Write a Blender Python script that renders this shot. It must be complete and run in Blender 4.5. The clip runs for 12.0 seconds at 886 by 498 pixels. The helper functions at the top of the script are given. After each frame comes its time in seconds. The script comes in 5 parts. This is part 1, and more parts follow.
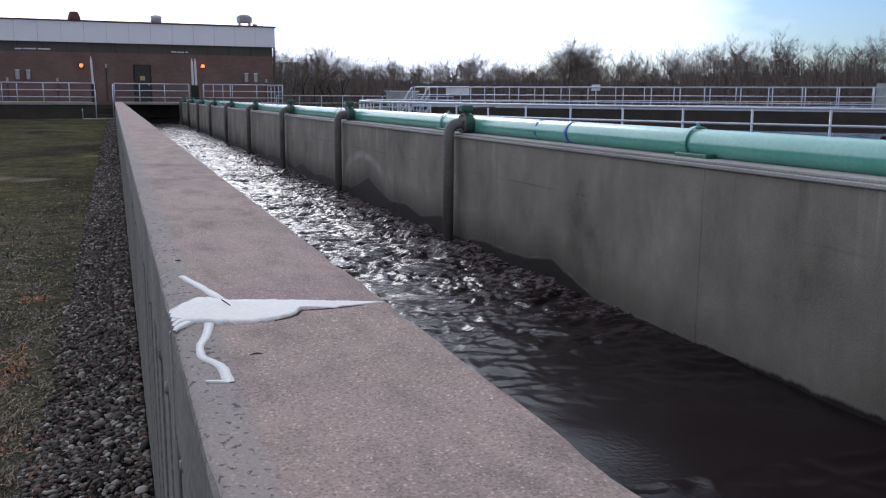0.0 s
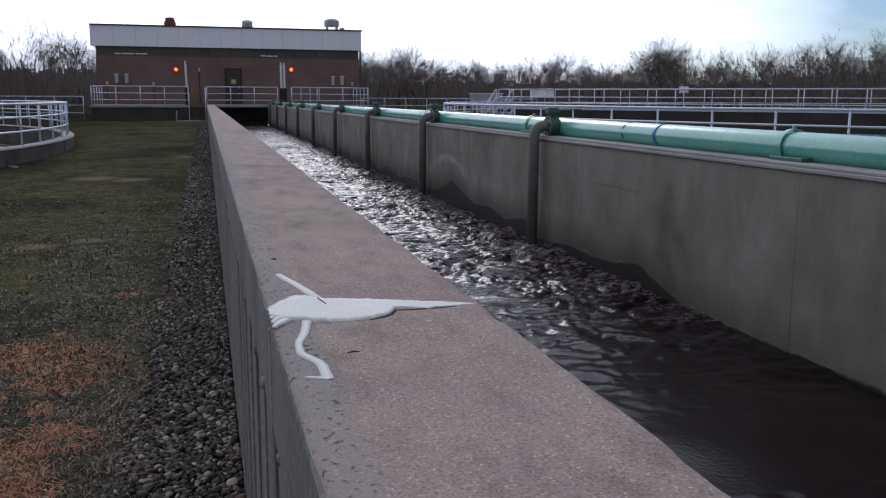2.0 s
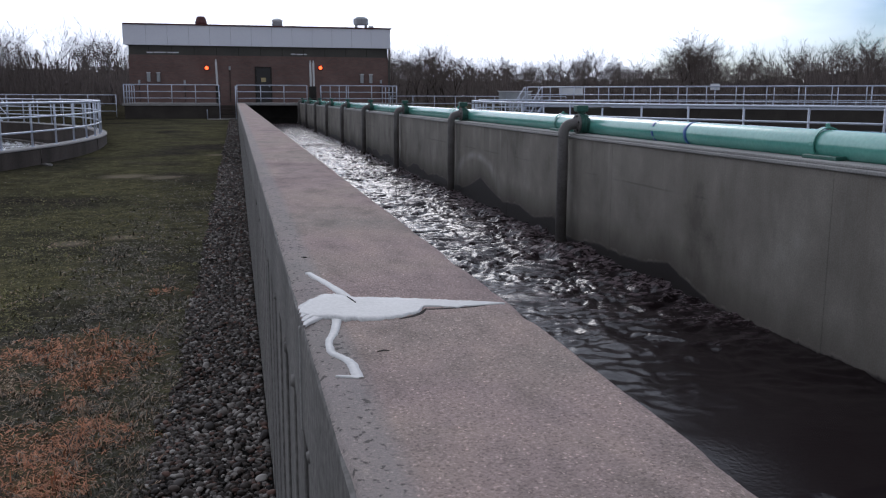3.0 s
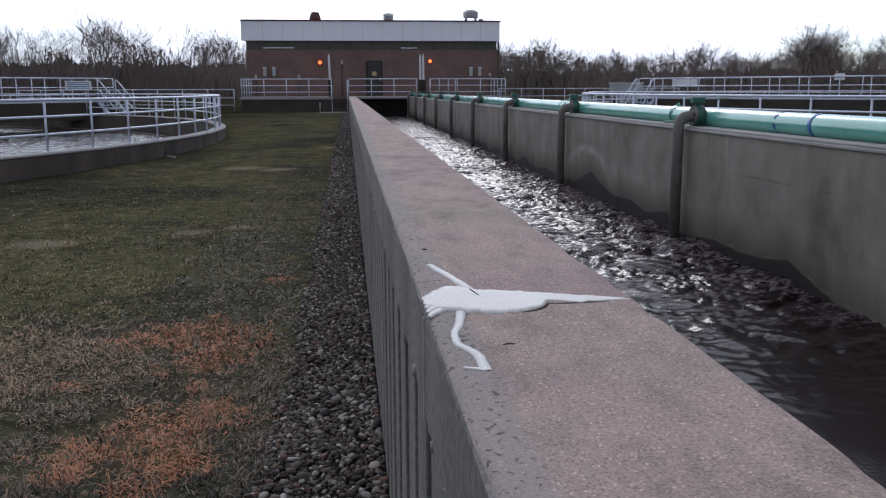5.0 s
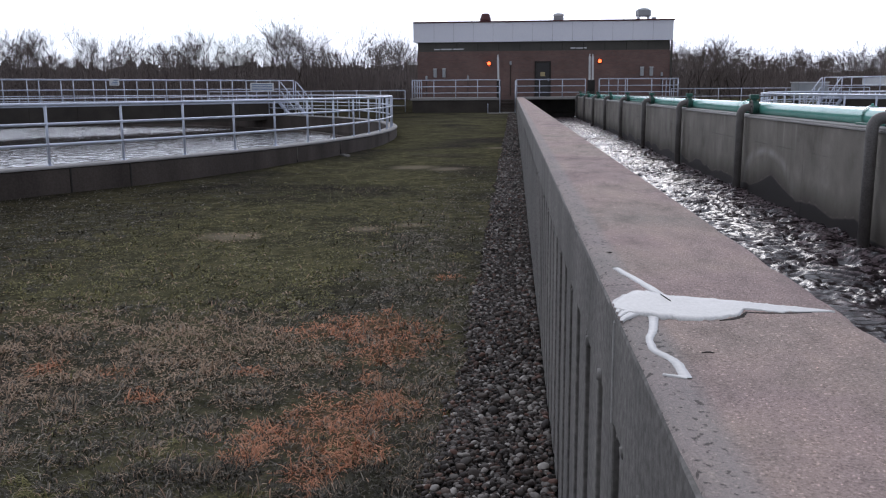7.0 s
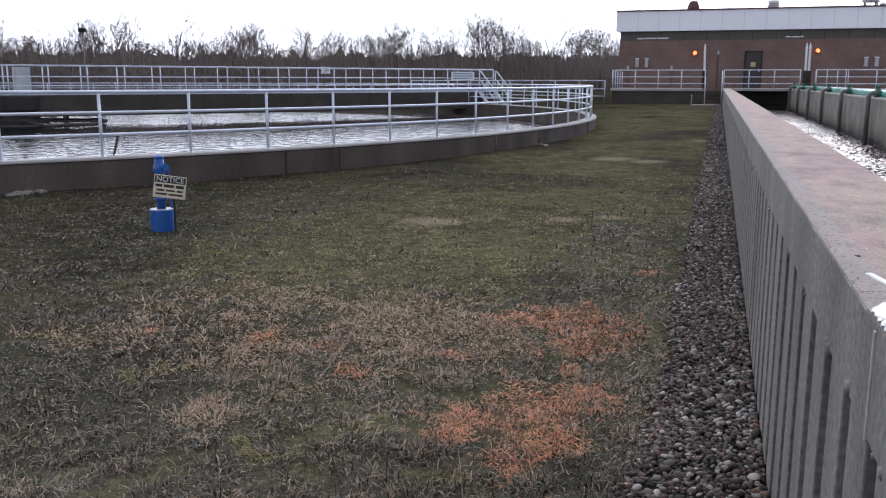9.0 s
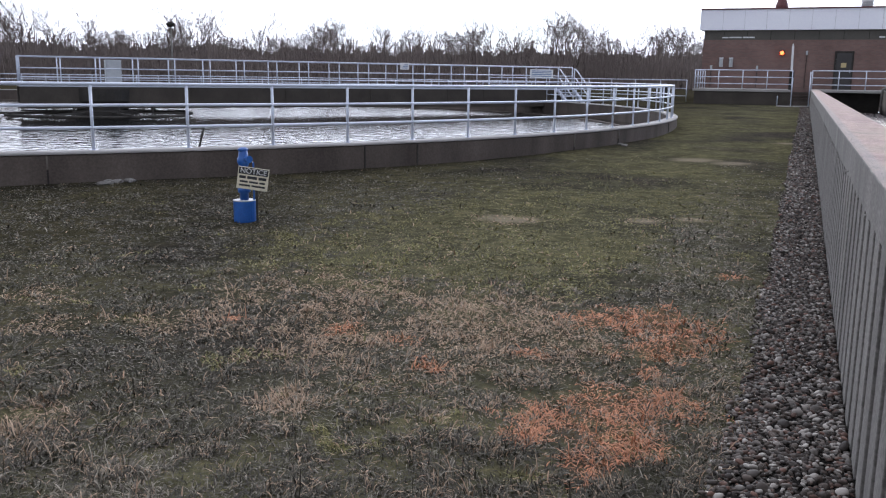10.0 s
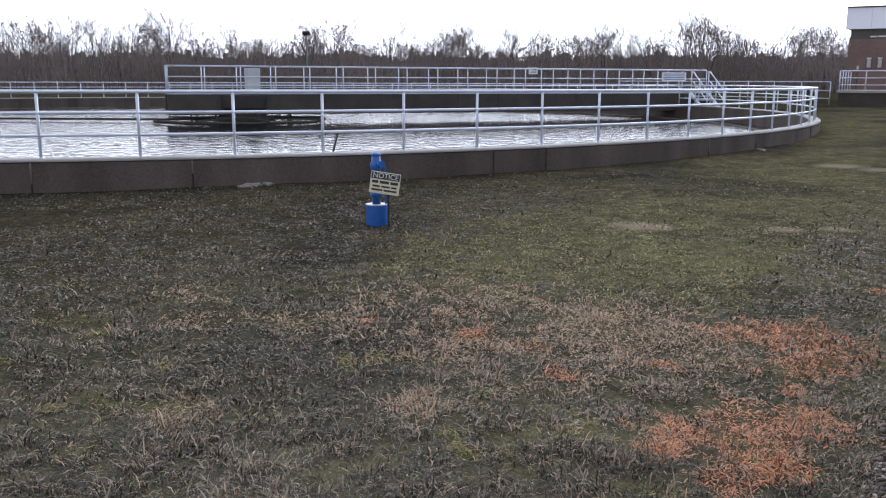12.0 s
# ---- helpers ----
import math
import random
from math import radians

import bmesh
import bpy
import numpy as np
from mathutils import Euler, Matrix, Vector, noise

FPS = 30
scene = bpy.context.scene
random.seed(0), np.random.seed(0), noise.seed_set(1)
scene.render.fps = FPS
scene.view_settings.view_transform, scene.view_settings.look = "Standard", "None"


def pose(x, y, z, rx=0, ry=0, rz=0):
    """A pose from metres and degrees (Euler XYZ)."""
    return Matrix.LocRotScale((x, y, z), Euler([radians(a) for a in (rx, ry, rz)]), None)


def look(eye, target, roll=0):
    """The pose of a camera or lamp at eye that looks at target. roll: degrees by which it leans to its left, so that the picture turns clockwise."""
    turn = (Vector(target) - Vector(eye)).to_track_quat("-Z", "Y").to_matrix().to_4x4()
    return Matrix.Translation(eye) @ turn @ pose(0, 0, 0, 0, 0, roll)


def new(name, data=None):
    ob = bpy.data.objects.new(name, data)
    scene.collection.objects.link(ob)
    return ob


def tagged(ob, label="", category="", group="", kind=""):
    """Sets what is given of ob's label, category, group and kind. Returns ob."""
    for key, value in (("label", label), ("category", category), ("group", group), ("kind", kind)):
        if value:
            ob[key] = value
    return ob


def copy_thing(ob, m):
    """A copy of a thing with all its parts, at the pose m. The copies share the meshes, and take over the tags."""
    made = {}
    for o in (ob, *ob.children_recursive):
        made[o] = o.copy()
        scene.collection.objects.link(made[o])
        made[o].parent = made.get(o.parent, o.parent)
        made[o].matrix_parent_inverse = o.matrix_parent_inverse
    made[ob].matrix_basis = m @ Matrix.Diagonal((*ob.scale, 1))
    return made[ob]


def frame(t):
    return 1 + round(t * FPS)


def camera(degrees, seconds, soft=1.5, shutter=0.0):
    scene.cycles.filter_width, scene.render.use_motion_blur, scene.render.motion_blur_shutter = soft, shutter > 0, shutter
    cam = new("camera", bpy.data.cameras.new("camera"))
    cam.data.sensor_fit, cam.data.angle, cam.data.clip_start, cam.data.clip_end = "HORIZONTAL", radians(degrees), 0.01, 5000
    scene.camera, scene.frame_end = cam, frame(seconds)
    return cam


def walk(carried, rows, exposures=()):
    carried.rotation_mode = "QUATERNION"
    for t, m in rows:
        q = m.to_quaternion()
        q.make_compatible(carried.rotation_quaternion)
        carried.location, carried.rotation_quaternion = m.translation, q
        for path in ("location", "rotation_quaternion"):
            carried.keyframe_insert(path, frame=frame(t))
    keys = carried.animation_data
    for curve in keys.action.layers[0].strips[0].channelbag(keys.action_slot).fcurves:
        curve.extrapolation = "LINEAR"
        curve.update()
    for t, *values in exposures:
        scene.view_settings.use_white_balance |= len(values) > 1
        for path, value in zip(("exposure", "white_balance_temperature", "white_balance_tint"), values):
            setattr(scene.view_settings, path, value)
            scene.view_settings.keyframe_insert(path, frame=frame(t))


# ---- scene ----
cam = camera(53.4, 12.0, soft=1.2)
PATH = [
    (0, (-0.075, 0.018, 1.603), (0.61, 1.865, 1.263), 0.4),
    (0.5, (-0.081, 0.009, 1.605), (0.56, 1.876, 1.287), 0.4),
    (1, (-0.086, 0.016, 1.602), (0.514, 1.896, 1.276), 0.4),
    (1.5, (-0.093, 0.02, 1.602), (0.458, 1.913, 1.265), 0.3),
    (2, (-0.098, 0.023, 1.602), (0.412, 1.928, 1.266), 0.3),
    (2.5, (-0.099, 0.027, 1.603), (0.384, 1.938, 1.261), 0.3),
    (3, (-0.101, 0.023, 1.605), (0.347, 1.942, 1.264), 0.2),
    (5, (-0.134, 0.026, 1.606), (0.077, 1.983, 1.249), -0.2),
    (5.5, (-0.137, 0.038, 1.604), (0.0, 2.0, 1.245), 0.0),
    (6, (-0.152, 0.027, 1.607), (-0.1, 1.994, 1.248), -0.1),
    (6.5, (-0.166, 0.025, 1.607), (-0.214, 1.993, 1.257), -0.4),
    (7, (-0.188, 0.017, 1.609), (-0.344, 1.98, 1.255), -0.4),
    (7.5, (-0.211, 0.022, 1.606), (-0.494, 1.969, 1.246), -0.0),
    (9.5, (-0.297, 0.008, 1.605), (-0.95, 1.86, 1.226), 0.3),
    (10, (-0.317, 0.003, 1.604), (-1.047, 1.825, 1.221), 0.8),
    (10.5, (-0.334, 0.002, 1.611), (-1.141, 1.791, 1.226), 0.9),
    (11, (-0.342, -0.005, 1.61), (-1.209, 1.755, 1.224), 0.6),
    (11.5, (-0.355, -0.002, 1.615), (-1.276, 1.731, 1.228), 0.4),
    (12, (-0.367, -0.001, 1.608), (-1.351, 1.699, 1.233), 0.2),
]
walk(cam, [(t, look(eye, target, roll)) for t, eye, target, roll in PATH],
     exposures=[(0, -0.78, 5930, 13), (0.5, -1.03, 5930, 13), (1.0, -1.15, 5920, 13), (2.5, -1.16, 5930, 13), (5, -0.91, 5990, 13), (6.5, -0.86, 6040, 14), (7.0, -0.83, 6060, 14), (7.5, -0.60, 6080, 15), (9.5, -0.13, 6120, 14), (12, 0.03, 6110, 13)])

# ---- world, sun, exposure ----
SUN_EL, SUN_AZ = 24.0, 8.0            # degrees: height, and bearing from +y towards +x
world = bpy.data.worlds.new("overcast_sky")
scene.world = world
world.use_nodes = True
wn, wl = world.node_tree.nodes, world.node_tree.links
wn.clear()
w_out = wn.new("ShaderNodeOutputWorld")
w_bg = wn.new("ShaderNodeBackground")
w_sky = wn.new("ShaderNodeTexSky")
w_sky.sky_type, w_sky.sun_disc = "NISHITA", False
w_sky.sun_elevation, w_sky.sun_rotation = radians(SUN_EL), radians(SUN_AZ)
w_sky.air_density, w_sky.dust_density = 1.0, 1.2
w_coord = wn.new("ShaderNodeTexCoord")
w_map = wn.new("ShaderNodeMapping")
w_map.inputs["Scale"].default_value = (1.6, 1.6, 7.0)
w_map.inputs["Rotation"].default_value = (0, radians(-6), 0)
w_noise = wn.new("ShaderNodeTexNoise")
w_noise.inputs["Scale"].default_value, w_noise.inputs["Detail"].default_value = 1.7, 7.0
w_dot = wn.new("ShaderNodeVectorMath")
w_dot.operation = "DOT_PRODUCT"
w_dot.inputs[1].default_value = Vector((0.76, 0.62, 0.16)).normalized()   # the clouds thin out towards here
w_gap = wn.new("ShaderNodeMapRange")
for k, v in (("From Min", 0.88), ("From Max", 0.985), ("To Min", 0.0), ("To Max", 0.55)):
    w_gap.inputs[k].default_value = v
w_sub = wn.new("ShaderNodeMath")
w_sub.operation = "ADD"
w_cover = wn.new("ShaderNodeMapRange")
for k, v in (("From Min", 0.60), ("From Max", 0.95), ("To Min", 1.0), ("To Max", 0.0)):
    w_cover.inputs[k].default_value = v
w_gain = wn.new("ShaderNodeMix")
w_gain.data_type, w_gain.blend_type = "RGBA", "MULTIPLY"
w_gain.inputs["Factor"].default_value = 1.0
w_gain.inputs["B"].default_value = (0.72, 1.0, 1.45, 1)
w_scale = wn.new("ShaderNodeVectorMath")
w_scale.operation, w_scale.inputs["Scale"].default_value = "SCALE", 0.125
w_mix = wn.new("ShaderNodeMix")
w_mix.data_type = "RGBA"
w_lit = wn.new("ShaderNodeVectorMath")
w_lit.operation = "DOT_PRODUCT"
w_lit.inputs[1].default_value = Vector((math.sin(radians(SUN_AZ - 14)), math.cos(radians(SUN_AZ - 14)), 0.04)).normalized()
w_lobe = wn.new("ShaderNodeMapRange")
w_lobe.interpolation_type = "SMOOTHSTEP"
for k, v in (("From Min", 0.05), ("From Max", 0.97), ("To Min", 1.0), ("To Max", 3.4)):
    w_lobe.inputs[k].default_value = v
w_cloud = wn.new("ShaderNodeVectorMath")
w_cloud.operation = "SCALE"
w_cloud.inputs[0].default_value = (0.95, 0.985, 1.06)
wl.new(w_coord.outputs["Generated"], w_lit.inputs[0])
wl.new(w_lit.outputs["Value"], w_lobe.inputs["Value"])
wl.new(w_lobe.outputs["Result"], w_cloud.inputs["Scale"])
wl.new(w_cloud.outputs["Vector"], w_mix.inputs["B"])
wl.new(w_coord.outputs["Generated"], w_map.inputs["Vector"])
wl.new(w_map.outputs["Vector"], w_noise.inputs["Vector"])
wl.new(w_coord.outputs["Generated"], w_dot.inputs[0])
wl.new(w_dot.outputs["Value"], w_gap.inputs["Value"])
wl.new(w_noise.outputs["Fac"], w_sub.inputs[0])
wl.new(w_gap.outputs["Result"], w_sub.inputs[1])
wl.new(w_sub.outputs["Value"], w_cover.inputs["Value"])
wl.new(w_sky.outputs["Color"], w_scale.inputs[0])
wl.new(w_scale.outputs["Vector"], w_gain.inputs["A"])
wl.new(w_cover.outputs["Result"], w_mix.inputs["Factor"])
wl.new(w_gain.outputs["Result"], w_mix.inputs["A"])
wl.new(w_mix.outputs["Result"], w_bg.inputs["Color"])
wl.new(w_bg.outputs["Background"], w_out.inputs["Surface"])
w_bg.inputs["Strength"].default_value = 1.0

sun = new("sun", bpy.data.lights.new("sun", "SUN"))
sun.data.energy, sun.data.angle, sun.data.color = 0.7, radians(14), (1.0, 0.93, 0.85)
sd = Vector((math.sin(radians(SUN_AZ)) * math.cos(radians(SUN_EL)), math.cos(radians(SUN_AZ)) * math.cos(radians(SUN_EL)), math.sin(radians(SUN_EL))))
sun.matrix_world = look(sd * 60, (0, 0, 0))


# ---- materials ----
def base_mat(name, rough=0.8, metal=0.0, gloss=0.5):
    m = bpy.data.materials.new(name)
    m.use_nodes = True
    n, l = m.node_tree.nodes, m.node_tree.links
    b = n["Principled BSDF"]
    b.inputs["Roughness"].default_value, b.inputs["Metallic"].default_value = rough, metal
    b.inputs["Specular IOR Level"].default_value = gloss
    return m, n, l, b


def ramp_of(n, l, fac, stops):
    r = n.new("ShaderNodeValToRGB")
    e = r.color_ramp.elements
    for i, (p, c) in enumerate(stops):
        el = e[i] if i < 2 else e.new(p)
        el.position, el.color = p, (*c, 1)
    l.new(fac, r.inputs["Fac"])
    return r.outputs["Color"]


def noise_of(n, l, scale, detail=5.0, stretch=None, rough=0.55):
    x = n.new("ShaderNodeTexNoise")
    x.inputs["Scale"].default_value, x.inputs["Detail"].default_value, x.inputs["Roughness"].default_value = scale, detail, rough
    g = n.new("ShaderNodeNewGeometry")
    src = g.outputs["Position"]
    if stretch:
        mp = n.new("ShaderNodeMapping")
        mp.inputs["Scale"].default_value = stretch
        l.new(src, mp.inputs["Vector"])
        src = mp.outputs["Vector"]
    l.new(src, x.inputs["Vector"])
    return x.outputs["Fac"]


def mixed(n, l, fac, a, b, blend="MIX"):
    m = n.new("ShaderNodeMix")
    m.data_type, m.blend_type = "RGBA", blend
    for sock, v in (("Factor", fac), ("A", a), ("B", b)):
        if isinstance(v, (int, float)):
            m.inputs[sock].default_value = v
        elif isinstance(v, tuple):
            m.inputs[sock].default_value = (*v, 1)
        else:
            l.new(v, m.inputs[sock])
    return m.outputs["Result"]


def bumped(n, l, b, height, strength=0.3, distance=0.01):
    u = n.new("ShaderNodeBump")
    u.inputs["Strength"].default_value, u.inputs["Distance"].default_value = strength, distance
    l.new(height, u.inputs["Height"])
    l.new(u.outputs["Normal"], b.inputs["Normal"])


def two_scale(name, c1, c2, c3, big, small, rough=0.85, bump=0.3, dist=0.005, metal=0.0, stretch=None):
    """A surface with stains at one scale and grain at another."""
    m, n, l, b = base_mat(name, rough, metal, 0.5 if rough < 0.7 else (0.2 if rough < 0.9 else 0.03))
    f1, f2 = noise_of(n, l, big, 6, stretch), noise_of(n, l, small, 4)
    col = ramp_of(n, l, f1, [(0.3, c1), (0.7, c2)])
    grain = ramp_of(n, l, f2, [(0.35, c3), (0.65, (1, 1, 1))])
    l.new(mixed(n, l, 1.0, col, grain, "MULTIPLY"), b.inputs["Base Color"])
    bumped(n, l, b, f2, bump, dist)
    return m


def worn_top():
    """Weathered, pinkish concrete with exposed aggregate."""
    m, n, l, b = base_mat("aggregate_concrete", 0.9, 0.0, 0.15)
    f1 = noise_of(n, l, 1.6, 6)
    f2 = noise_of(n, l, 210, 4, None, 0.75)
    f3 = noise_of(n, l, 11, 6, (1, 0.5, 1), 0.65)
    col = ramp_of(n, l, f1, [(0.28, (0.29, 0.225, 0.215)), (0.46, (0.395, 0.308, 0.285)), (0.55, (0.395, 0.316, 0.278)), (0.72, (0.33, 0.285, 0.252))])
    col = mixed(n, l, 0.9, col, ramp_of(n, l, f2, [(0.28, (0.55, 0.53, 0.53)), (0.44, (0.90, 0.89, 0.89)), (0.56, (1.03, 1.02, 1.02)), (0.72, (1.65, 1.6, 1.58))]), "MULTIPLY")
    col = mixed(n, l, 0.8, col, ramp_of(n, l, f3, [(0.3, (0.62, 0.66, 0.65)), (0.5, (1.0, 1.0, 1.0)), (0.68, (1.16, 1.14, 1.10))]), "MULTIPLY")
    v = n.new("ShaderNodeTexVoronoi")
    v.inputs["Scale"].default_value = 300
    g = n.new("ShaderNodeNewGeometry")
    l.new(g.outputs["Position"], v.inputs["Vector"])
    stone = ramp_of(n, l, v.outputs["Color"], [(0.1, (0.5, 0.48, 0.47)), (0.35, (0.92, 0.90, 0.89)), (0.8, (1.05, 1.03, 1.03)), (0.97, (2.3, 2.2, 2.15))])
    col = mixed(n, l, 0.65, col, stone, "MULTIPLY")
    # pitted, greyer strip along the outer arris
    sep = n.new("ShaderNodeSeparateXYZ")
    l.new(g.outputs["Position"], sep.inputs["Vector"])
    near = n.new("ShaderNodeMapRange")
    for key, val in (("From Min", 0.050), ("From Max", 0.078), ("To Min", 1.0), ("To Max", 0.0)):
        near.inputs[key].default_value = val
    l.new(sep.outputs["X"], near.inputs["Value"])
    grey = mixed(n, l, 0.55, col, (0.31, 0.295, 0.285))
    col = mixed(n, l, near.outputs["Result"], col, grey)
    pit = n.new("ShaderNodeMapRange")
    for key, val in (("From Min", 0.59), ("From Max", 0.66), ("To Min", 0.0), ("To Max", 0.75)):
        pit.inputs[key].default_value = val
    l.new(noise_of(n, l, 85, 3, (1, 0.8, 1), 0.5), pit.inputs["Value"])
    both = n.new("ShaderNodeMath")
    both.operation = "MULTIPLY"
    l.new(pit.outputs["Result"], both.inputs[0])
    l.new(near.outputs["Result"], both.inputs[1])
    col = mixed(n, l, both.outputs["Value"], col, (0.06, 0.055, 0.052))
    l.new(col, b.inputs["Base Color"])
    bumped(n, l, b, f2, 0.7, 0.006)
    return m


def stained_wall():
    """Old grey concrete with streaks, form lines and a wet, uneven splash band above the water."""
    m, n, l, b = base_mat("channel_concrete", 0.8, 0.0, 0.25)
    g = n.new("ShaderNodeNewGeometry")
    sep = n.new("ShaderNodeSeparateXYZ")
    l.new(g.outputs["Position"], sep.inputs["Vector"])
    f1 = noise_of(n, l, 1.5, 8, (1, 1, 0.8), 0.66)
    f2 = noise_of(n, l, 90, 3)
    f3 = noise_of(n, l, 3.5, 6, (1, 1.0, 0.22), 0.6)
    col = ramp_of(n, l, f1, [(0.30, (0.125, 0.112, 0.094)), (0.42, (0.188, 0.170, 0.145)), (0.54, (0.226, 0.205, 0.176)), (0.64, (0.262, 0.240, 0.209)), (0.74, (0.33, 0.305, 0.27))])
    col = mixed(n, l, 0.5, col, ramp_of(n, l, f3, [(0.25, (0.62, 0.61, 0.59)), (0.45, (0.98, 0.98, 0.98)), (0.66, (1.0, 1.0, 1.0)), (0.8, (1.5, 1.47, 1.43))]), "MULTIPLY")
    col = mixed(n, l, 0.6, col, ramp_of(n, l, f2, [(0.35, (0.75, 0.75, 0.75)), (0.65, (1.08, 1.08, 1.08))]), "MULTIPLY")

    def mth(op, a, c):
        k = n.new("ShaderNodeMath")
        k.operation = op
        for i, v in enumerate((a, c)):
            if isinstance(v, (int, float)):
                k.inputs[i].default_value = v
            else:
                l.new(v, k.inputs[i])
        return k.outputs["Value"]

    def span(value, lo, hi, to0=0.0, to1=1.0):
        k = n.new("ShaderNodeMapRange")
        for key, v in (("From Min", lo), ("From Max", hi), ("To Min", to0), ("To Max", to1)):
            k.inputs[key].default_value = v
        l.new(value, k.inputs["Value"])
        return k.outputs["Result"]
    Y, Z = sep.outputs["Y"], sep.outputs["Z"]
    # board marks: broken level lines where the forms met
    for z in (0.84,):
        near = mth("ABSOLUTE", mth("SUBTRACT", mth("ADD", Z, mth("MULTIPLY", f1, 0.03)), z + 0.015), 0.0)
        line = mth("MULTIPLY", span(near, 0.004, 0.012, 1.0, 0.0), span(noise_of(n, l, 1.3, 3), 0.5, 0.6, 0.0, 0.4))
        col = mixed(n, l, line, col, (0.075, 0.068, 0.06))
    # pale lime bloom in an arch over the second boil
    dy, dz = mth("DIVIDE", mth("SUBTRACT", Y, 12.75), 1.15), mth("DIVIDE", mth("SUBTRACT", Z, 0.28), 0.46)
    ring = mth("SQRT", mth("ADD", mth("MULTIPLY", dy, dy), mth("MULTIPLY", dz, dz)), 0.0)
    bloom = mth("MULTIPLY", span(mth("ABSOLUTE", mth("SUBTRACT", ring, 1.0), 0.0), 0.02, 0.17, 1.0, 0.0), span(f3, 0.35, 0.6, 0.05, 0.55))
    col = mixed(n, l, bloom, col, (0.42, 0.40, 0.37))
    # the boil at each drop pipe throws a wet line up the wall
    # pale drips below the lip and rust-brown runs
    runs = noise_of(n, l, 7.0, 5, (1, 1.0, 0.05), 0.6)
    col = mixed(n, l, mth("MULTIPLY", span(runs, 0.60, 0.72, 0.0, 0.45), span(Z, 0.55, 1.1)), col, (0.36, 0.34, 0.305))
    col = mixed(n, l, mth("MULTIPLY", span(runs, 0.42, 0.30, 0.0, 0.5), span(Z, 0.7, 1.15)), col, (0.095, 0.075, 0.058))
    level = ramp_of(n, l, span(Y, 3.0, 15.0), [(0.0, (0.07,) * 3), (1.0, (0.20,) * 3)] + [((y - 3) / 12, (z,) * 3) for y, z in ((5.4, 0.045), (5.9, 0.06), (6.3, 0.15), (6.65, 0.25), (7.05, 0.18), (7.6, 0.15), (8.1, 0.17), (8.7, 0.11), (9.1, 0.12), (9.4, 0.27), (10.1, 0.17), (10.7, 0.25), (11.4, 0.21), (12.1, 0.34), (12.5, 0.44), (13.0, 0.30), (13.6, 0.17))])
    wob = noise_of(n, l, 5.5, 6, (0.0, 1.0, 0.0), 0.72)
    top = mth("ADD", level, mth("MULTIPLY", mth("SUBTRACT", wob, 0.5), 0.17))
    top = mth("ADD", top, mth("MULTIPLY", span(Y, 13.0, 16.0), mth("MULTIPLY", mth("SUBTRACT", noise_of(n, l, 0.9, 3, (0.0, 1.0, 0.0)), 0.45), 0.5)))
    gap = mth("SUBTRACT", top, Z)
    wet = n.new("ShaderNodeMapRange")
    for k, v in (("From Min", -0.010), ("From Max", 0.010), ("To Min", 0.0), ("To Max", 1.0)):
        wet.inputs[k].default_value = v
    l.new(gap, wet.inputs["Value"])
    col = mixed(n, l, mth("MULTIPLY", span(gap, -0.30, -0.02, 0.0, 0.72), span(Y, 4.0, 6.4, 0.35, 1.0)), col, (0.062, 0.054, 0.044))
    col = mixed(n, l, wet.outputs["Result"], col, (0.020, 0.016, 0.015))
    scum = mth("MULTIPLY", span(mth("ABSOLUTE", gap, 0.0), 0.005, 0.018, 1.0, 0.0), span(wob, 0.45, 0.6, 0.0, 0.6))
    col = mixed(n, l, scum, col, (0.23, 0.20, 0.175))
    l.new(col, b.inputs["Base Color"])
    r = n.new("ShaderNodeMapRange")
    for k, v in (("To Min", 0.8), ("To Max", 0.62)):
        r.inputs[k].default_value = v
    l.new(wet.outputs["Result"], r.inputs["Value"])
    l.new(r.outputs["Result"], b.inputs["Roughness"])
    bumped(n, l, b, f2, 0.3, 0.004)
    return m


def brick_mat():
    m, n, l, b = base_mat("brick", 0.85, 0.0, 0.2)
    t = n.new("ShaderNodeNewGeometry")
    mp = n.new("ShaderNodeMapping")
    mp.inputs["Rotation"].default_value = (radians(90), 0, 0)
    br = n.new("ShaderNodeTexBrick")
    for k, v in (("Scale", 1.0), ("Brick Width", 0.21), ("Row Height", 0.07), ("Mortar Size", 0.006)):
        br.inputs[k].default_value = v
    br.inputs["Color1"].default_value, br.inputs["Color2"].default_value = (0.205, 0.128, 0.112, 1), (0.168, 0.108, 0.096, 1)
    br.inputs["Mortar"].default_value = (0.17, 0.145, 0.135, 1)
    l.new(t.outputs["Position"], mp.inputs["Vector"])
    l.new(mp.outputs["Vector"], br.inputs["Vector"])
    f = noise_of(n, l, 0.8, 5)
    l.new(mixed(n, l, 0.6, br.outputs["Color"], ramp_of(n, l, f, [(0.3, (0.65, 0.65, 0.65)), (0.7, (1.1, 1.1, 1.1))]), "MULTIPLY"), b.inputs["Base Color"])
    return m


def water_mat(name, colour, rough, scale, strength, dist, stretch=None):
    m, n, l, b = base_mat(name, rough)
    b.inputs["Base Color"].default_value = (*colour, 1)
    b.inputs["IOR"].default_value, b.inputs["Specular IOR Level"].default_value = 1.33, 1.0 if stretch else 0.2
    bumped(n, l, b, noise_of(n, l, scale, 1.5 if stretch else 4, stretch), strength, dist)
    return m


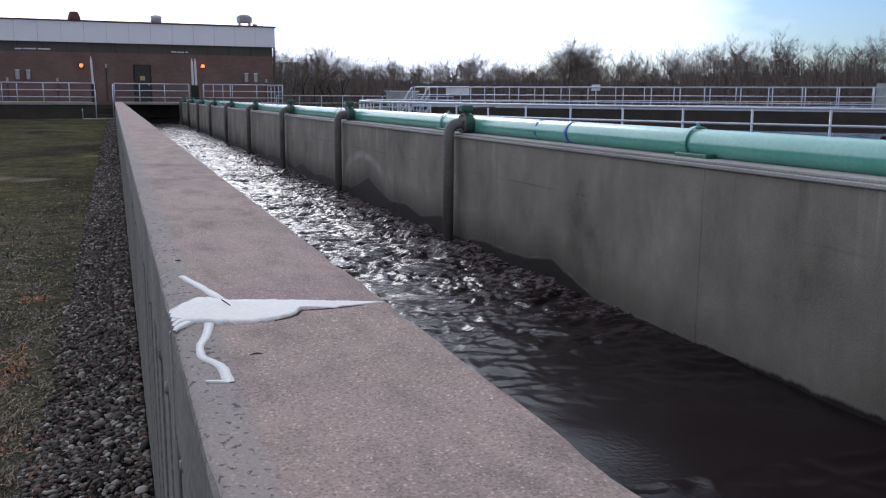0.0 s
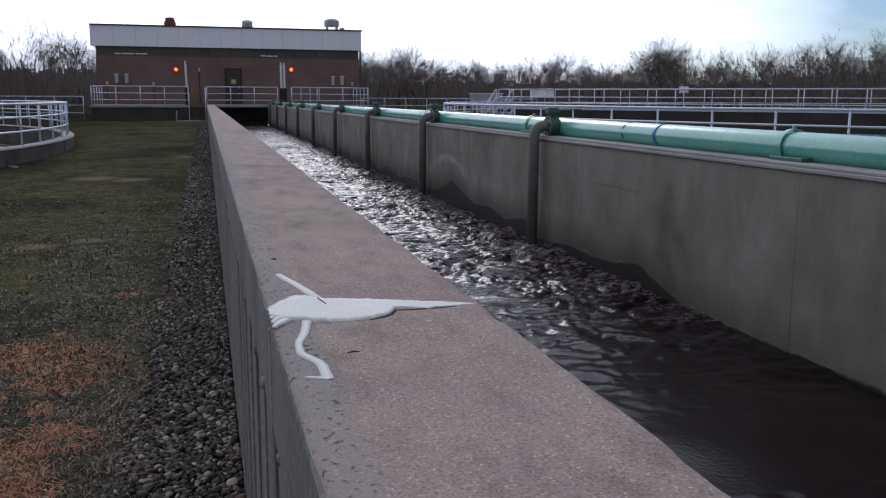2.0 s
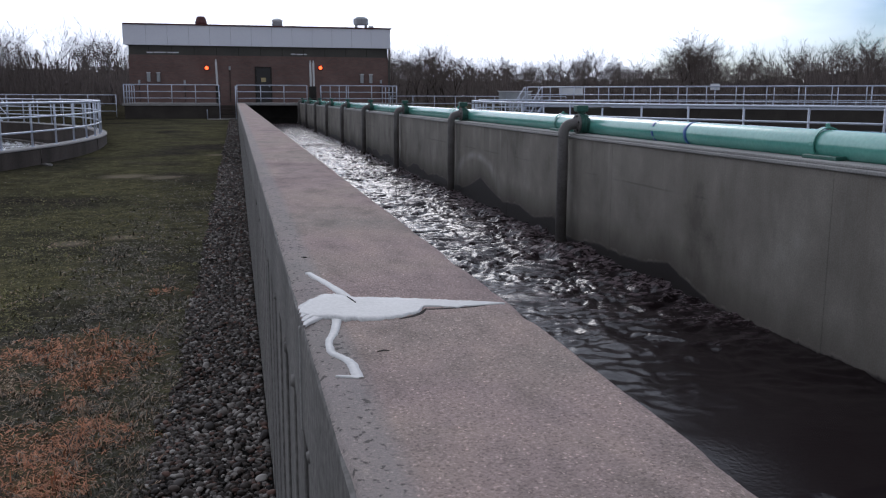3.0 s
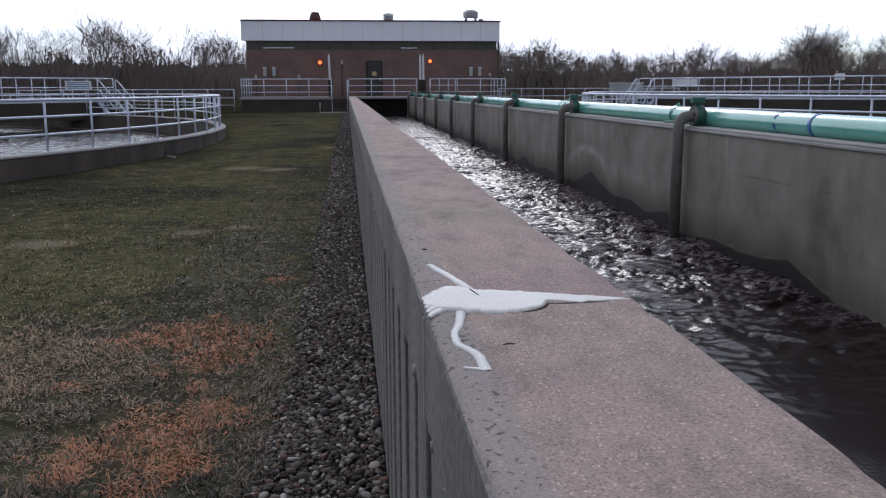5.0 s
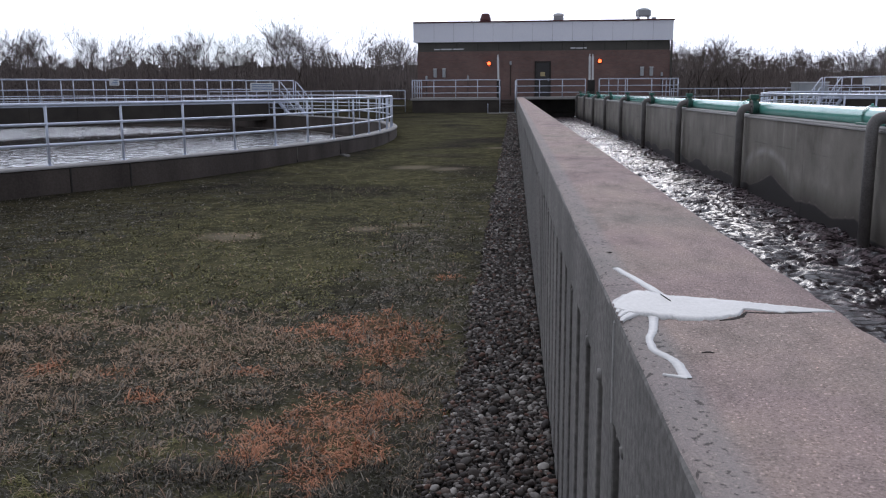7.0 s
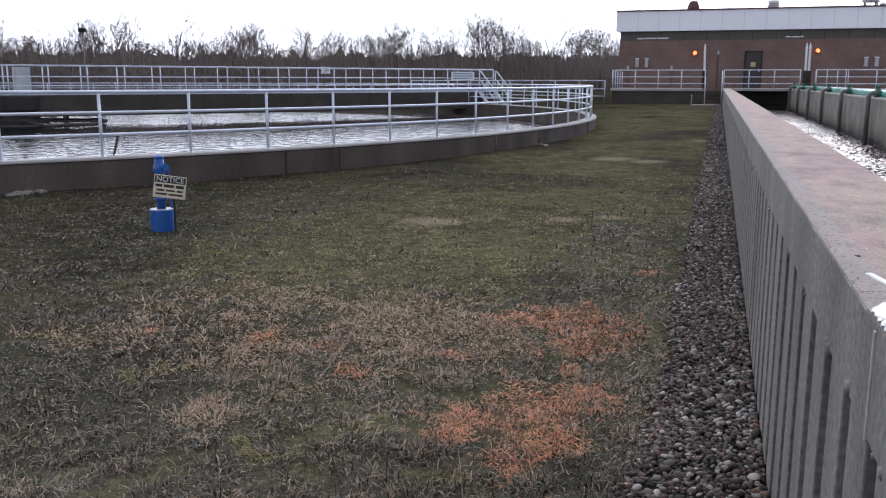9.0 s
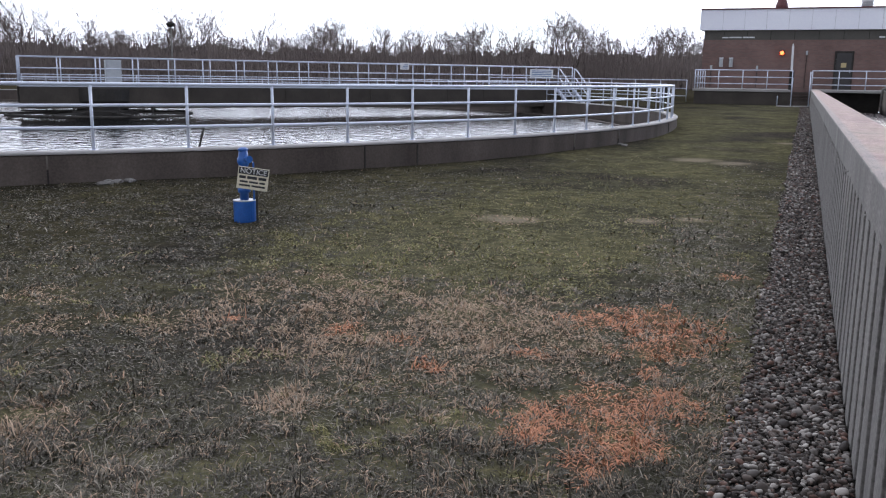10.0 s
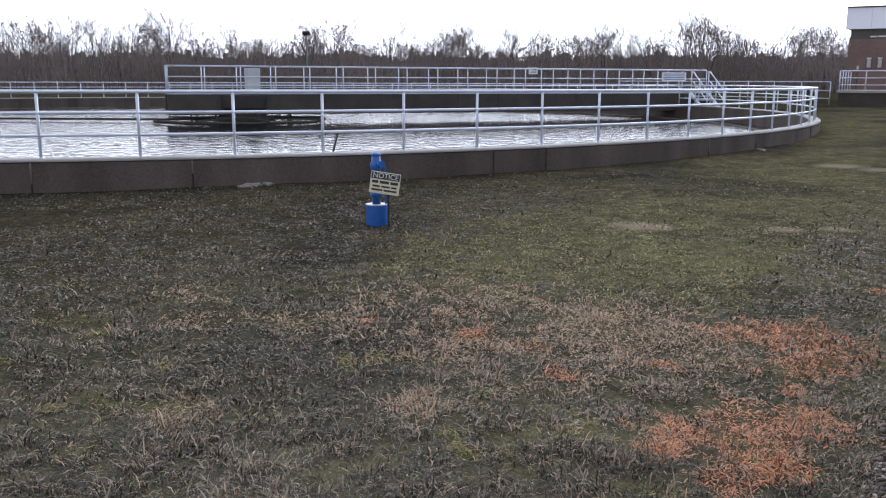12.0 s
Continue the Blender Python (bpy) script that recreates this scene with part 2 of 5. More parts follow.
def froth_on(m):
    """Thin brown froth on the crests of the churning liquor."""
    n, l = m.node_tree.nodes, m.node_tree.links
    b = n["Principled BSDF"]
    g, sep = n.new("ShaderNodeNewGeometry"), n.new("ShaderNodeSeparateXYZ")
    l.new(g.outputs["Position"], sep.inputs["Vector"])
    crest, fine = n.new("ShaderNodeMapRange"), n.new("ShaderNodeMapRange")
    for node, lo, hi, most in ((crest, 0.025, 0.052, 1.0), (fine, 0.46, 0.64, 0.9)):
        for key, v in (("From Min", lo), ("From Max", hi), ("To Min", 0.0), ("To Max", most)):
            node.inputs[key].default_value = v
    l.new(sep.outputs["Z"], crest.inputs["Value"])
    churn = n.new("ShaderNodeMapRange")
    churn.inputs["From Min"].default_value, churn.inputs["From Max"].default_value = 4.6, 6.4
    l.new(sep.outputs["Y"], churn.inputs["Value"])
    l.new(noise_of(n, l, 17, 6, (0.6, 1.4, 1.0), 0.7), fine.inputs["Value"])
    k = n.new("ShaderNodeMath")
    k.operation = "MULTIPLY"
    l.new(crest.outputs["Result"], k.inputs[0])
    l.new(fine.outputs["Result"], k.inputs[1])
    where = n.new("ShaderNodeMath")
    where.operation = "MULTIPLY"
    l.new(k.outputs["Value"], where.inputs[0])
    l.new(churn.outputs["Result"], where.inputs[1])
    k = where
    l.new(mixed(n, l, k.outputs["Value"], (0.012, 0.0075, 0.0085), (0.24, 0.185, 0.19)), b.inputs["Base Color"])
    r = n.new("ShaderNodeMapRange")
    r.inputs["To Min"].default_value, r.inputs["To Max"].default_value = 0.17, 0.6
    l.new(k.outputs["Value"], r.inputs["Value"])
    l.new(r.outputs["Result"], b.inputs["Roughness"])


def per_object(name, cols, rough=0.8, bump_scale=40, bump=0.3):
    """Colour picked by Object Info's Random or, in joined meshes, by island."""
    m, n, l, b = base_mat(name, rough, 0.0, 0.3 if bump else 0.08)
    o, g = n.new("ShaderNodeObjectInfo"), n.new("ShaderNodeNewGeometry")
    a = n.new("ShaderNodeMath")
    a.operation = "ADD"
    l.new(o.outputs["Random"], a.inputs[0])
    l.new(g.outputs["Random Per Island"], a.inputs[1])
    fr = n.new("ShaderNodeMath")
    fr.operation = "FRACT"
    l.new(a.outputs["Value"], fr.inputs[0])
    k = len(cols) - 1
    col = ramp_of(n, l, fr.outputs["Value"], [(i / k, c) for i, c in enumerate(cols)])
    f = noise_of(n, l, bump_scale, 4)
    l.new(mixed(n, l, 0.6, col, ramp_of(n, l, f, [(0.3, (0.7, 0.7, 0.7)), (0.7, (1.15, 1.15, 1.15))]), "MULTIPLY"), b.inputs["Base Color"])
    bumped(n, l, b, f, bump, 0.003)
    return m


# dry patches of the turf: x, y, radius
DEAD = [(-1.2, 5.85, 0.40), (-0.95, 5.55, 0.33), (-1.0, 5.22, 0.25), (-1.52, 5.8, 0.25), (-1.15, 6.08, 0.2), (-1.05, 4.12, 0.38), (-0.9, 4.36, 0.2), (-1.27, 3.86, 0.24), (-0.95, 3.75, 0.22), (-1.38, 3.64, 0.12), (-1.03, 3.42, 0.13), (-1.0, 4.78, 0.12), (-2.15, 4.4, 0.13), (-1.7, 4.9, 0.13), (-0.77, 7.5, 0.13), (-2.95, 4.85, 0.12), (-2.5, 4.8, 0.12), (-3.7, 4.75, 0.1)]
BARE = [(-3.40, 9.45, 0.36), (-3.15, 9.5, 0.26), (-2.15, 17.7, 0.62), (-1.45, 17.2, 0.5), (-1.9, 10.1, 0.28), (-1.4, 10.4, 0.24), (-0.55, 23.0, 0.5)]
STRAW = BARE + [(-3.8, 5.8, 0.5), (-3.95, 5.3, 0.35), (-3.9, 4.55, 0.35), (-3.25, 5.6, 0.5), (-2.7, 5.7, 0.45), (-2.3, 5.2, 0.5), (-4.7, 4.2, 0.3), (-5.4, 4.7, 0.25), (-2.1, 5.8, 0.4), (-1.7, 5.3, 0.4), (-2.9, 4.7, 0.35), (-1.95, 5.2, 0.35), (-2.2, 5.45, 0.3), (-2.6, 3.58, 0.2), (-3.55, 2.92, 0.2), (-0.9, 12.5, 0.3), (-0.85, 15.5, 0.35), (-0.8, 20.0, 0.4)]


def soil_mat():
    """Thin winter turf: soil, moss and dead thatch, with dry patches."""
    m, n, l, b = base_mat("turf_soil", 0.95, 0.0, 0.0)
    f1, f2, f3 = noise_of(n, l, 0.33, 6), noise_of(n, l, 22, 6, None, 0.7), noise_of(n, l, 2.2, 6, None, 0.65)
    col = ramp_of(n, l, f1, [(0.34, (0.056, 0.051, 0.045)), (0.43, (0.070, 0.068, 0.049)), (0.54, (0.101, 0.097, 0.059)), (0.63, (0.081, 0.078, 0.054)), (0.74, (0.077, 0.068, 0.057))])
    col = mixed(n, l, 0.7, col, ramp_of(n, l, f3, [(0.3, (0.5, 0.5, 0.5)), (0.7, (1.2, 1.15, 1.05))]), "MULTIPLY")
    col = mixed(n, l, 0.8, col, ramp_of(n, l, f2, [(0.3, (0.5, 0.5, 0.5)), (0.7, (1.3, 1.3, 1.25))]), "MULTIPLY")
    f4 = noise_of(n, l, 7, 6, None, 0.7)
    col = mixed(n, l, 0.8, col, ramp_of(n, l, f4, [(0.32, (0.55, 0.55, 0.56)), (0.5, (0.95, 0.95, 0.95)), (0.68, (1.7, 1.6, 1.45))]), "MULTIPLY")
    g = n.new("ShaderNodeNewGeometry")
    # darker turf away from the channel, with a wavering edge
    sx = n.new("ShaderNodeSeparateXYZ")
    l.new(g.outputs["Position"], sx.inputs["Vector"])
    wv = n.new("ShaderNodeMath")
    wv.operation, wv.inputs[1].default_value, wv.inputs[2].default_value = "MULTIPLY_ADD", 5.0, -2.5
    l.new(f1, wv.inputs[0])
    sm = n.new("ShaderNodeMath")
    sm.operation = "ADD"
    l.new(sx.outputs["X"], sm.inputs[0])
    l.new(wv.outputs["Value"], sm.inputs[1])
    dk = n.new("ShaderNodeMapRange")
    for key, v in (("From Min", -7.0), ("From Max", -2.6), ("To Min", 0.85), ("To Max", 0.0)):
        dk.inputs[key].default_value = v
    l.new(sm.outputs["Value"], dk.inputs["Value"])
    col = mixed(n, l, dk.outputs["Result"], col, (0.42, 0.39, 0.43), "MULTIPLY")
    for spots, colour, most in ((BARE, (0.24, 0.20, 0.15), 0.6), (DEAD, (0.13, 0.075, 0.045), 0.4)):
        for x, y, r in spots:
            d = n.new("ShaderNodeVectorMath")
            d.operation = "DISTANCE"
            l.new(g.outputs["Position"], d.inputs[0])
            d.inputs[1].default_value = (x, y, 0.03)
            s = n.new("ShaderNodeMath")
            s.operation, s.inputs[1].default_value = "MULTIPLY", 1.0 / r
            l.new(d.outputs["Value"], s.inputs[0])
            a = n.new("ShaderNodeMath")
            a.operation = "ADD"
            l.new(s.outputs["Value"], a.inputs[0])
            l.new(f3, a.inputs[1])
            k = n.new("ShaderNodeMapRange")
            for key, v in (("From Min", 0.85), ("From Max", 1.4), ("To Min", most), ("To Max", 0.0)):
                k.inputs[key].default_value = v
            l.new(a.outputs["Value"], k.inputs["Value"])
            col = mixed(n, l, k.outputs["Result"], col, colour)
    l.new(col, b.inputs["Base Color"])
    bumped(n, l, b, f2, 0.8, 0.03)
    return m


M_TOP = worn_top()
M_WALL = stained_wall()
M_RIB = two_scale("board_formed_concrete", (0.16, 0.151, 0.141), (0.275, 0.260, 0.243), (0.6, 0.6, 0.6), 2.6, 45, 0.85, 0.5, 0.006, 0.0, (1, 1, 0.3))
M_TANK = two_scale("tank_concrete", (0.058, 0.047, 0.041), (0.132, 0.109, 0.095), (0.75, 0.75, 0.75), 1.1, 30, 0.85, 0.3, 0.005, 0.0, (1, 1, 0.3))
M_COPE = two_scale("light_concrete", (0.30, 0.29, 0.28), (0.40, 0.385, 0.37), (0.75, 0.75, 0.75), 1.2, 70, 0.85)
M_PATCH = two_scale("white_sealant", (0.51, 0.50, 0.485), (0.62, 0.605, 0.59), (0.88, 0.88, 0.88), 6, 120, 0.55, 0.25, 0.002)
M_CRACK = two_scale("crack_shadow", (0.05, 0.045, 0.04), (0.08, 0.07, 0.065), (0.7, 0.7, 0.7), 20, 200, 0.95)
M_TEAL = two_scale("teal_pipe_paint", (0.105, 0.355, 0.295), (0.15, 0.42, 0.345), (0.86, 0.9, 0.9), 2.5, 40, 0.22, 0.06, 0.002)
M_TEAL.node_tree.nodes["Principled BSDF"].inputs["Specular IOR Level"].default_value = 0.9
M_VALVE = two_scale("green_valve_paint", (0.030, 0.115, 0.090), (0.050, 0.165, 0.128), (0.6, 0.6, 0.55), 9, 60, 0.45, 0.2, 0.003)
M_TAPE = two_scale("blue_tape", (0.02, 0.10, 0.30), (0.03, 0.14, 0.38), (0.8, 0.8, 0.8), 12, 60, 0.4)
M_IRON = two_scale("grey_weathered_pipe", (0.13, 0.12, 0.11), (0.22, 0.205, 0.195), (0.65, 0.65, 0.65), 5, 70, 0.6, 0.3, 0.003)
M_ALU = two_scale("dull_aluminium", (0.52, 0.56, 0.66), (0.64, 0.68, 0.78), (0.88, 0.88, 0.88), 3, 50, 0.42, 0.05, 0.001, 0.3)
M_GIRDER = two_scale("brown_steel", (0.045, 0.039, 0.034), (0.074, 0.064, 0.055), (0.8, 0.8, 0.8), 1.2, 25, 0.7)
M_STEEL_DARK = two_scale("dark_steel", (0.030, 0.028, 0.026), (0.055, 0.05, 0.045), (0.7, 0.7, 0.7), 2, 30, 0.7)
M_BRICK = brick_mat()
M_FASCIA = two_scale("white_metal_fascia", (0.84, 0.85, 0.92), (0.88, 0.89, 0.95), (0.95, 0.95, 0.97), 0.4, 12, 0.5, 0.05, 0.002)
M_TRIM = two_scale("dark_red_trim", (0.10, 0.03, 0.03), (0.14, 0.045, 0.045), (0.8, 0.8, 0.8), 1, 20, 0.6)
M_STRIP = two_scale("dark_olive_panel", (0.065, 0.061, 0.052), (0.09, 0.083, 0.07), (0.8, 0.8, 0.8), 0.8, 20, 0.6)
M_DOOR = two_scale("dark_door_paint", (0.022, 0.020, 0.020), (0.034, 0.030, 0.030), (0.85, 0.85, 0.85), 1.5, 40, 0.4)
M_WHITE = two_scale("white_paint", (0.66, 0.67, 0.68), (0.76, 0.77, 0.78), (0.9, 0.9, 0.9), 2, 40, 0.45)
M_GREYBOX = two_scale("grey_enamel", (0.34, 0.36, 0.38), (0.44, 0.46, 0.48), (0.9, 0.9, 0.9), 2, 40, 0.4)
M_BLUE = two_scale("blue_enamel", (0.010, 0.075, 0.30), (0.016, 0.11, 0.40), (0.8, 0.8, 0.8), 7, 60, 0.4, 0.15, 0.002)
M_CREAM = two_scale("cream_sign_board", (0.60, 0.55, 0.42), (0.70, 0.64, 0.50), (0.9, 0.9, 0.9), 8, 60, 0.6)
M_BLACK = two_scale("black_sign_paint", (0.014, 0.016, 0.018), (0.024, 0.026, 0.028), (0.9, 0.9, 0.9), 8, 60, 0.5)
M_YELLOW = two_scale("yellow_sign_paint", (0.40, 0.32, 0.16), (0.48, 0.39, 0.20), (0.9, 0.9, 0.9), 4, 40, 0.5)
M_WATER = water_mat("mixed_liquor", (0.010, 0.0068, 0.0078), 0.17, 42, 0.25, 0.006)
froth_on(M_WATER)
M_POND = water_mat("clear_tank_water", (0.012, 0.013, 0.014), 0.02, 3.3, 1.0, 0.042, (1, 1, 1))
M_BARK = two_scale("winter_bark", (0.06, 0.05, 0.044), (0.095, 0.08, 0.07), (0.7, 0.7, 0.7), 0.2, 6, 0.9)
M_TWIG = two_scale("winter_twigs", (0.16, 0.134, 0.124), (0.25, 0.21, 0.195), (0.8, 0.8, 0.8), 0.15, 3, 0.9)
M_BRUSH = two_scale("winter_brush", (0.11, 0.094, 0.088), (0.17, 0.145, 0.134), (0.6, 0.6, 0.6), 0.12, 1.2, 0.95, 0.8, 0.3)
M_PEBBLE = per_object("river_pebbles", [(0.020, 0.017, 0.015), (0.085, 0.071, 0.061), (0.034, 0.027, 0.023), (0.045, 0.037, 0.032), (0.29, 0.262, 0.235), (0.036, 0.029, 0.025), (0.19, 0.108, 0.082), (0.027, 0.023, 0.021), (0.095, 0.074, 0.061), (0.47, 0.435, 0.395), (0.043, 0.034, 0.029), (0.145, 0.113, 0.095), (0.031, 0.026, 0.023), (0.075, 0.058, 0.048)], 0.75)
M_GRIT = two_scale("dark_grit", (0.014, 0.013, 0.012), (0.03, 0.028, 0.025), (0.4, 0.4, 0.4), 5, 60, 0.95, 0.9, 0.02)
M_SOIL = soil_mat()
M_GRASS = per_object("winter_grass", [(0.056, 0.049, 0.040), (0.115, 0.101, 0.081), (0.066, 0.062, 0.045), (0.31, 0.275, 0.22), (0.050, 0.047, 0.036), (0.095, 0.079, 0.066), (0.21, 0.184, 0.15), (0.058, 0.053, 0.041), (0.125, 0.120, 0.080), (0.37, 0.33, 0.27)], 0.7, 1.4, 0.0)
# darkened copy of the grass palette; also paints the shade of tufts
M_GRASS_DARK = per_object("damp_grass", [(0.040, 0.036, 0.029), (0.080, 0.071, 0.058), (0.046, 0.043, 0.032), (0.235, 0.208, 0.168), (0.036, 0.035, 0.027), (0.064, 0.054, 0.046), (0.125, 0.112, 0.092), (0.042, 0.039, 0.031), (0.085, 0.082, 0.055), (0.31, 0.28, 0.23)], 0.7, 1.4, 0.0)
M_GREEN = per_object("olive_grass", [(0.118, 0.110, 0.042), (0.195, 0.178, 0.072), (0.145, 0.136, 0.052), (0.30, 0.277, 0.137), (0.085, 0.083, 0.035), (0.225, 0.20, 0.088)], 0.75, 1.4, 0.0)
M_STRAW = per_object("straw_grass", [(0.42, 0.295, 0.205), (0.30, 0.215, 0.150), (0.50, 0.375, 0.265), (0.22, 0.165, 0.115), (0.41, 0.270, 0.185)], 0.8, 3, 0.0)
M_DEAD = per_object("burnt_orange_grass", [(0.62, 0.265, 0.145), (0.44, 0.20, 0.118), (0.68, 0.34, 0.20), (0.31, 0.16, 0.10), (0.55, 0.255, 0.15), (0.36, 0.22, 0.145)], 0.8, 3, 0.0)
M_LAMP, _n, _l, _b = base_mat("orange_lamp_glow", 0.4)
_b.inputs["Base Color"].default_value = (1, 0.35, 0.12, 1)
_b.inputs["Emission Color"].default_value, _b.inputs["Emission Strength"].default_value = (1.0, 0.09, 0.02, 1), 7.0


# ---- mesh helpers ----
def mesh_of(name, verts, faces, mat, smooth=False):
    me = bpy.data.meshes.new(name)
    me.from_pydata([tuple(v) for v in verts], [], [tuple(f) for f in faces])
    me.materials.append(mat)
    if smooth:
        me.polygons.foreach_set("use_smooth", [True] * len(me.polygons))
    me.update()
    return me


def part(name, bm, mat, parent=None, label="", smooth=False):
    """Link a bmesh (or a ready mesh) as one mesh object under a thing or a part."""
    if isinstance(bm, bpy.types.Mesh):
        me = bm
    else:
        me = bpy.data.meshes.new(name)
        bm.normal_update()
        bm.to_mesh(me)
        bm.free()
        me.materials.append(mat)
        if smooth:
            me.polygons.foreach_set("use_smooth", [True] * len(me.polygons))
    ob = new(name, me)
    if parent is not None:
        ob.parent = parent
    if label:
        ob["label"] = label
    return ob


def put(ob, x=0, y=0, z=0, rz=0, rx=0, ry=0):
    ob.matrix_basis = pose(x, y, z, rx, ry, rz)
    return ob


def thing(name, label, category, m=None, group="", kind=""):
    e = new(name)
    e.empty_display_size = 0.2
    if m is not None:
        e.matrix_basis = m
    return tagged(e, label, category, group, kind)


def box(x0, x1, y0, y1, z0, z1, bevel=0.0, segs=1, bm=None):
    b = bmesh.new()
    r = bmesh.ops.create_cube(b, size=1.0)
    bmesh.ops.transform(b, matrix=Matrix.Translation(((x0 + x1) / 2, (y0 + y1) / 2, (z0 + z1) / 2)) @ Matrix.Diagonal((x1 - x0, y1 - y0, z1 - z0, 1)), verts=r["verts"])
    if bevel:
        bmesh.ops.bevel(b, geom=b.edges[:], offset=bevel, segments=segs, affect="EDGES", profile=0.5)
    if bm is None:
        return b
    me = bpy.data.meshes.new("tmp")
    b.to_mesh(me)
    b.free()
    bm.from_mesh(me)
    bpy.data.meshes.remove(me)
    return bm


def lathe(profile, n=20, cap=True):
    """A turned form round z from (radius, z) pairs."""
    b = bmesh.new()
    rings = [[b.verts.new((r * math.cos(2 * math.pi * i / n), r * math.sin(2 * math.pi * i / n), z)) for i in range(n)] for r, z in profile]
    for a, c in zip(rings, rings[1:]):
        for i in range(n):
            b.faces.new((a[i], a[(i + 1) % n], c[(i + 1) % n], c[i]))
    if cap:
        b.faces.new(rings[0][::-1])
        b.faces.new(rings[-1])
    return b


def tube_data(points, radius, n=8, closed=False):
    """Vertices and faces of a round tube along a line of points; radius may be a list."""
    pts = [Vector(p) for p in points]
    radii = radius if isinstance(radius, (list, tuple)) else [radius] * len(pts)
    verts, faces, side = [], [], None
    for i, p in enumerate(pts):
        a = pts[i - 1] if (i or closed) else pts[i]
        c = pts[(i + 1) % len(pts)] if (i < len(pts) - 1 or closed) else pts[i]
        d = (c - a).normalized()
        if side is None:
            side = d.cross(Vector((0, 0, 1)) if abs(d.z) < 0.9 else Vector((1, 0, 0))).normalized()
        side = (side - d * side.dot(d)).normalized()
        up = side.cross(d)
        for k in range(n):
            w = 2 * math.pi * k / n
            verts.append(p + radii[i] * (math.cos(w) * side + math.sin(w) * up))
    rows = len(pts) if closed else len(pts) - 1
    for i in range(rows):
        j = (i + 1) % len(pts)
        for k in range(n):
            faces.append((i * n + k, i * n + (k + 1) % n, j * n + (k + 1) % n, j * n + k))
    if not closed:
        faces.append(tuple(range(n))[::-1])
        faces.append(tuple((len(pts) - 1) * n + k for k in range(n)))
    return verts, faces


def tube(name, points, radius, mat, parent=None, n=8, closed=False, label=""):
    v, f = tube_data(points, radius, n, closed)
    me = mesh_of(name, v, f, mat)
    me.polygons.foreach_set("use_smooth", [len(p.vertices) == 4 for p in me.polygons])
    return part(name, me, mat, parent, label)


def bend(points, r=0.08, steps=5):
    """Round the inner corners of a polyline."""
    pts = [Vector(p) for p in points]
    out = [pts[0]]
    for a, p, c in zip(pts, pts[1:], pts[2:]):
        u, v = (a - p).normalized() * r, (c - p).normalized() * r
        for i in range(steps + 1):
            t = i / steps
            out.append((p + u) * (1 - t) ** 2 + p * 2 * t * (1 - t) + (p + v) * t ** 2)
    return out + [pts[-1]]


# ---- plan ----
ZT = 1.215                     # top of the channel walls
W0, W1, R0, R1 = 0.0, 0.407, 3.377, 3.83
Y0, Y1 = -5.0, 50.6            # the channel, to the platform
ZW = 0.03                      # water in the channel
LC, LR = (-27.8, 25.65), 24.05  # round tanks: centre, radius of the outer face
RC, RR = (32.75, 26.25), 25.1
RIM, ZP = 0.50, -0.14          # tank rim, tank water


def gz(x, y):
    """Height of the ground."""
    s = 0.0082 * max(0.0, min(y, 60) - 6)
    k = max(0.0, 1 - math.hypot(x, y) / 90)
    return s + k * 0.035 * noise.noise((x * 0.45, y * 0.45, 0.3)) + k * 0.012 * noise.noise((x * 1.7, y * 1.7, 4.0))


def build_ground():
    from_angle = lambda c, r, n: [(c[0] + r * math.cos(2 * math.pi * i / n), c[1] + r * math.sin(2 * math.pi * i / n)) for i in range(n)]
    loops = [from_angle(LC, LR - 0.15, 128), from_angle(RC, RR - 0.15, 128), [(0.15, Y0 - 1 + (Y1 - Y0 + 2) * i / 140) for i in range(141)] + [(R1 - 0.15, Y1 + 1 - (Y1 - Y0 + 2) * i / 140) for i in range(141)]]
    pts, edges = [], []
    for lp in loops:
        k = len(pts)
        pts += lp
        edges += [(k + i, k + (i + 1) % len(lp)) for i in range(len(lp))]

    def inside(x, y, m=0.0):
        return math.hypot(x - LC[0], y - LC[1]) < LR - 0.15 + m or math.hypot(x - RC[0], y - RC[1]) < RR - 0.15 + m or (0.15 - m < x < R1 - 0.15 + m and Y0 - 1 - m < y < Y1 + 1 + m)
    for step, lo, hi in ((0.35, (-9, -4), (0.3, 20)), (1.6, (-60, -12), (70, 80)), (16, (-300, -120), (300, 300)), (250, (-2500, -2500), (2500, 2500))):
        y = lo[1]
        while y <= hi[1]:
            x = lo[0]
            while x <= hi[0]:
                px, py = x + random.uniform(-0.2, 0.2) * step, y + random.uniform(-0.2, 0.2) * step
                fine = -9 < px < 0.3 and -4 < py < 20
                if not inside(px, py, 0.12) and (step < 1 or not fine):
                    pts.append((px, py))
                x += step
            y += step
    from mathutils.geometry import delaunay_2d_cdt
    v, _, f, *_ = delaunay_2d_cdt([Vector(p) for p in pts], edges, [], 0, 1e-4)
    keep = []
    for tri in f:
        cx, cy = sum(v[i][0] for i in tri) / 3, sum(v[i][1] for i in tri) / 3
        if not inside(cx, cy):
            keep.append(tri)
    me = mesh_of("ground", [(p[0], p[1], gz(p[0], p[1])) for p in v], keep, M_SOIL, True)
    tagged(part("ground", me, M_SOIL), "winter turf ground, thin and brownish green", "ground", kind="structure")


build_ground()


# ---- the aeration channel ----
def ridge_noise(x, y, s, seed):
    return 1 - abs(noise.noise((x * s, y * s, seed))) * 2


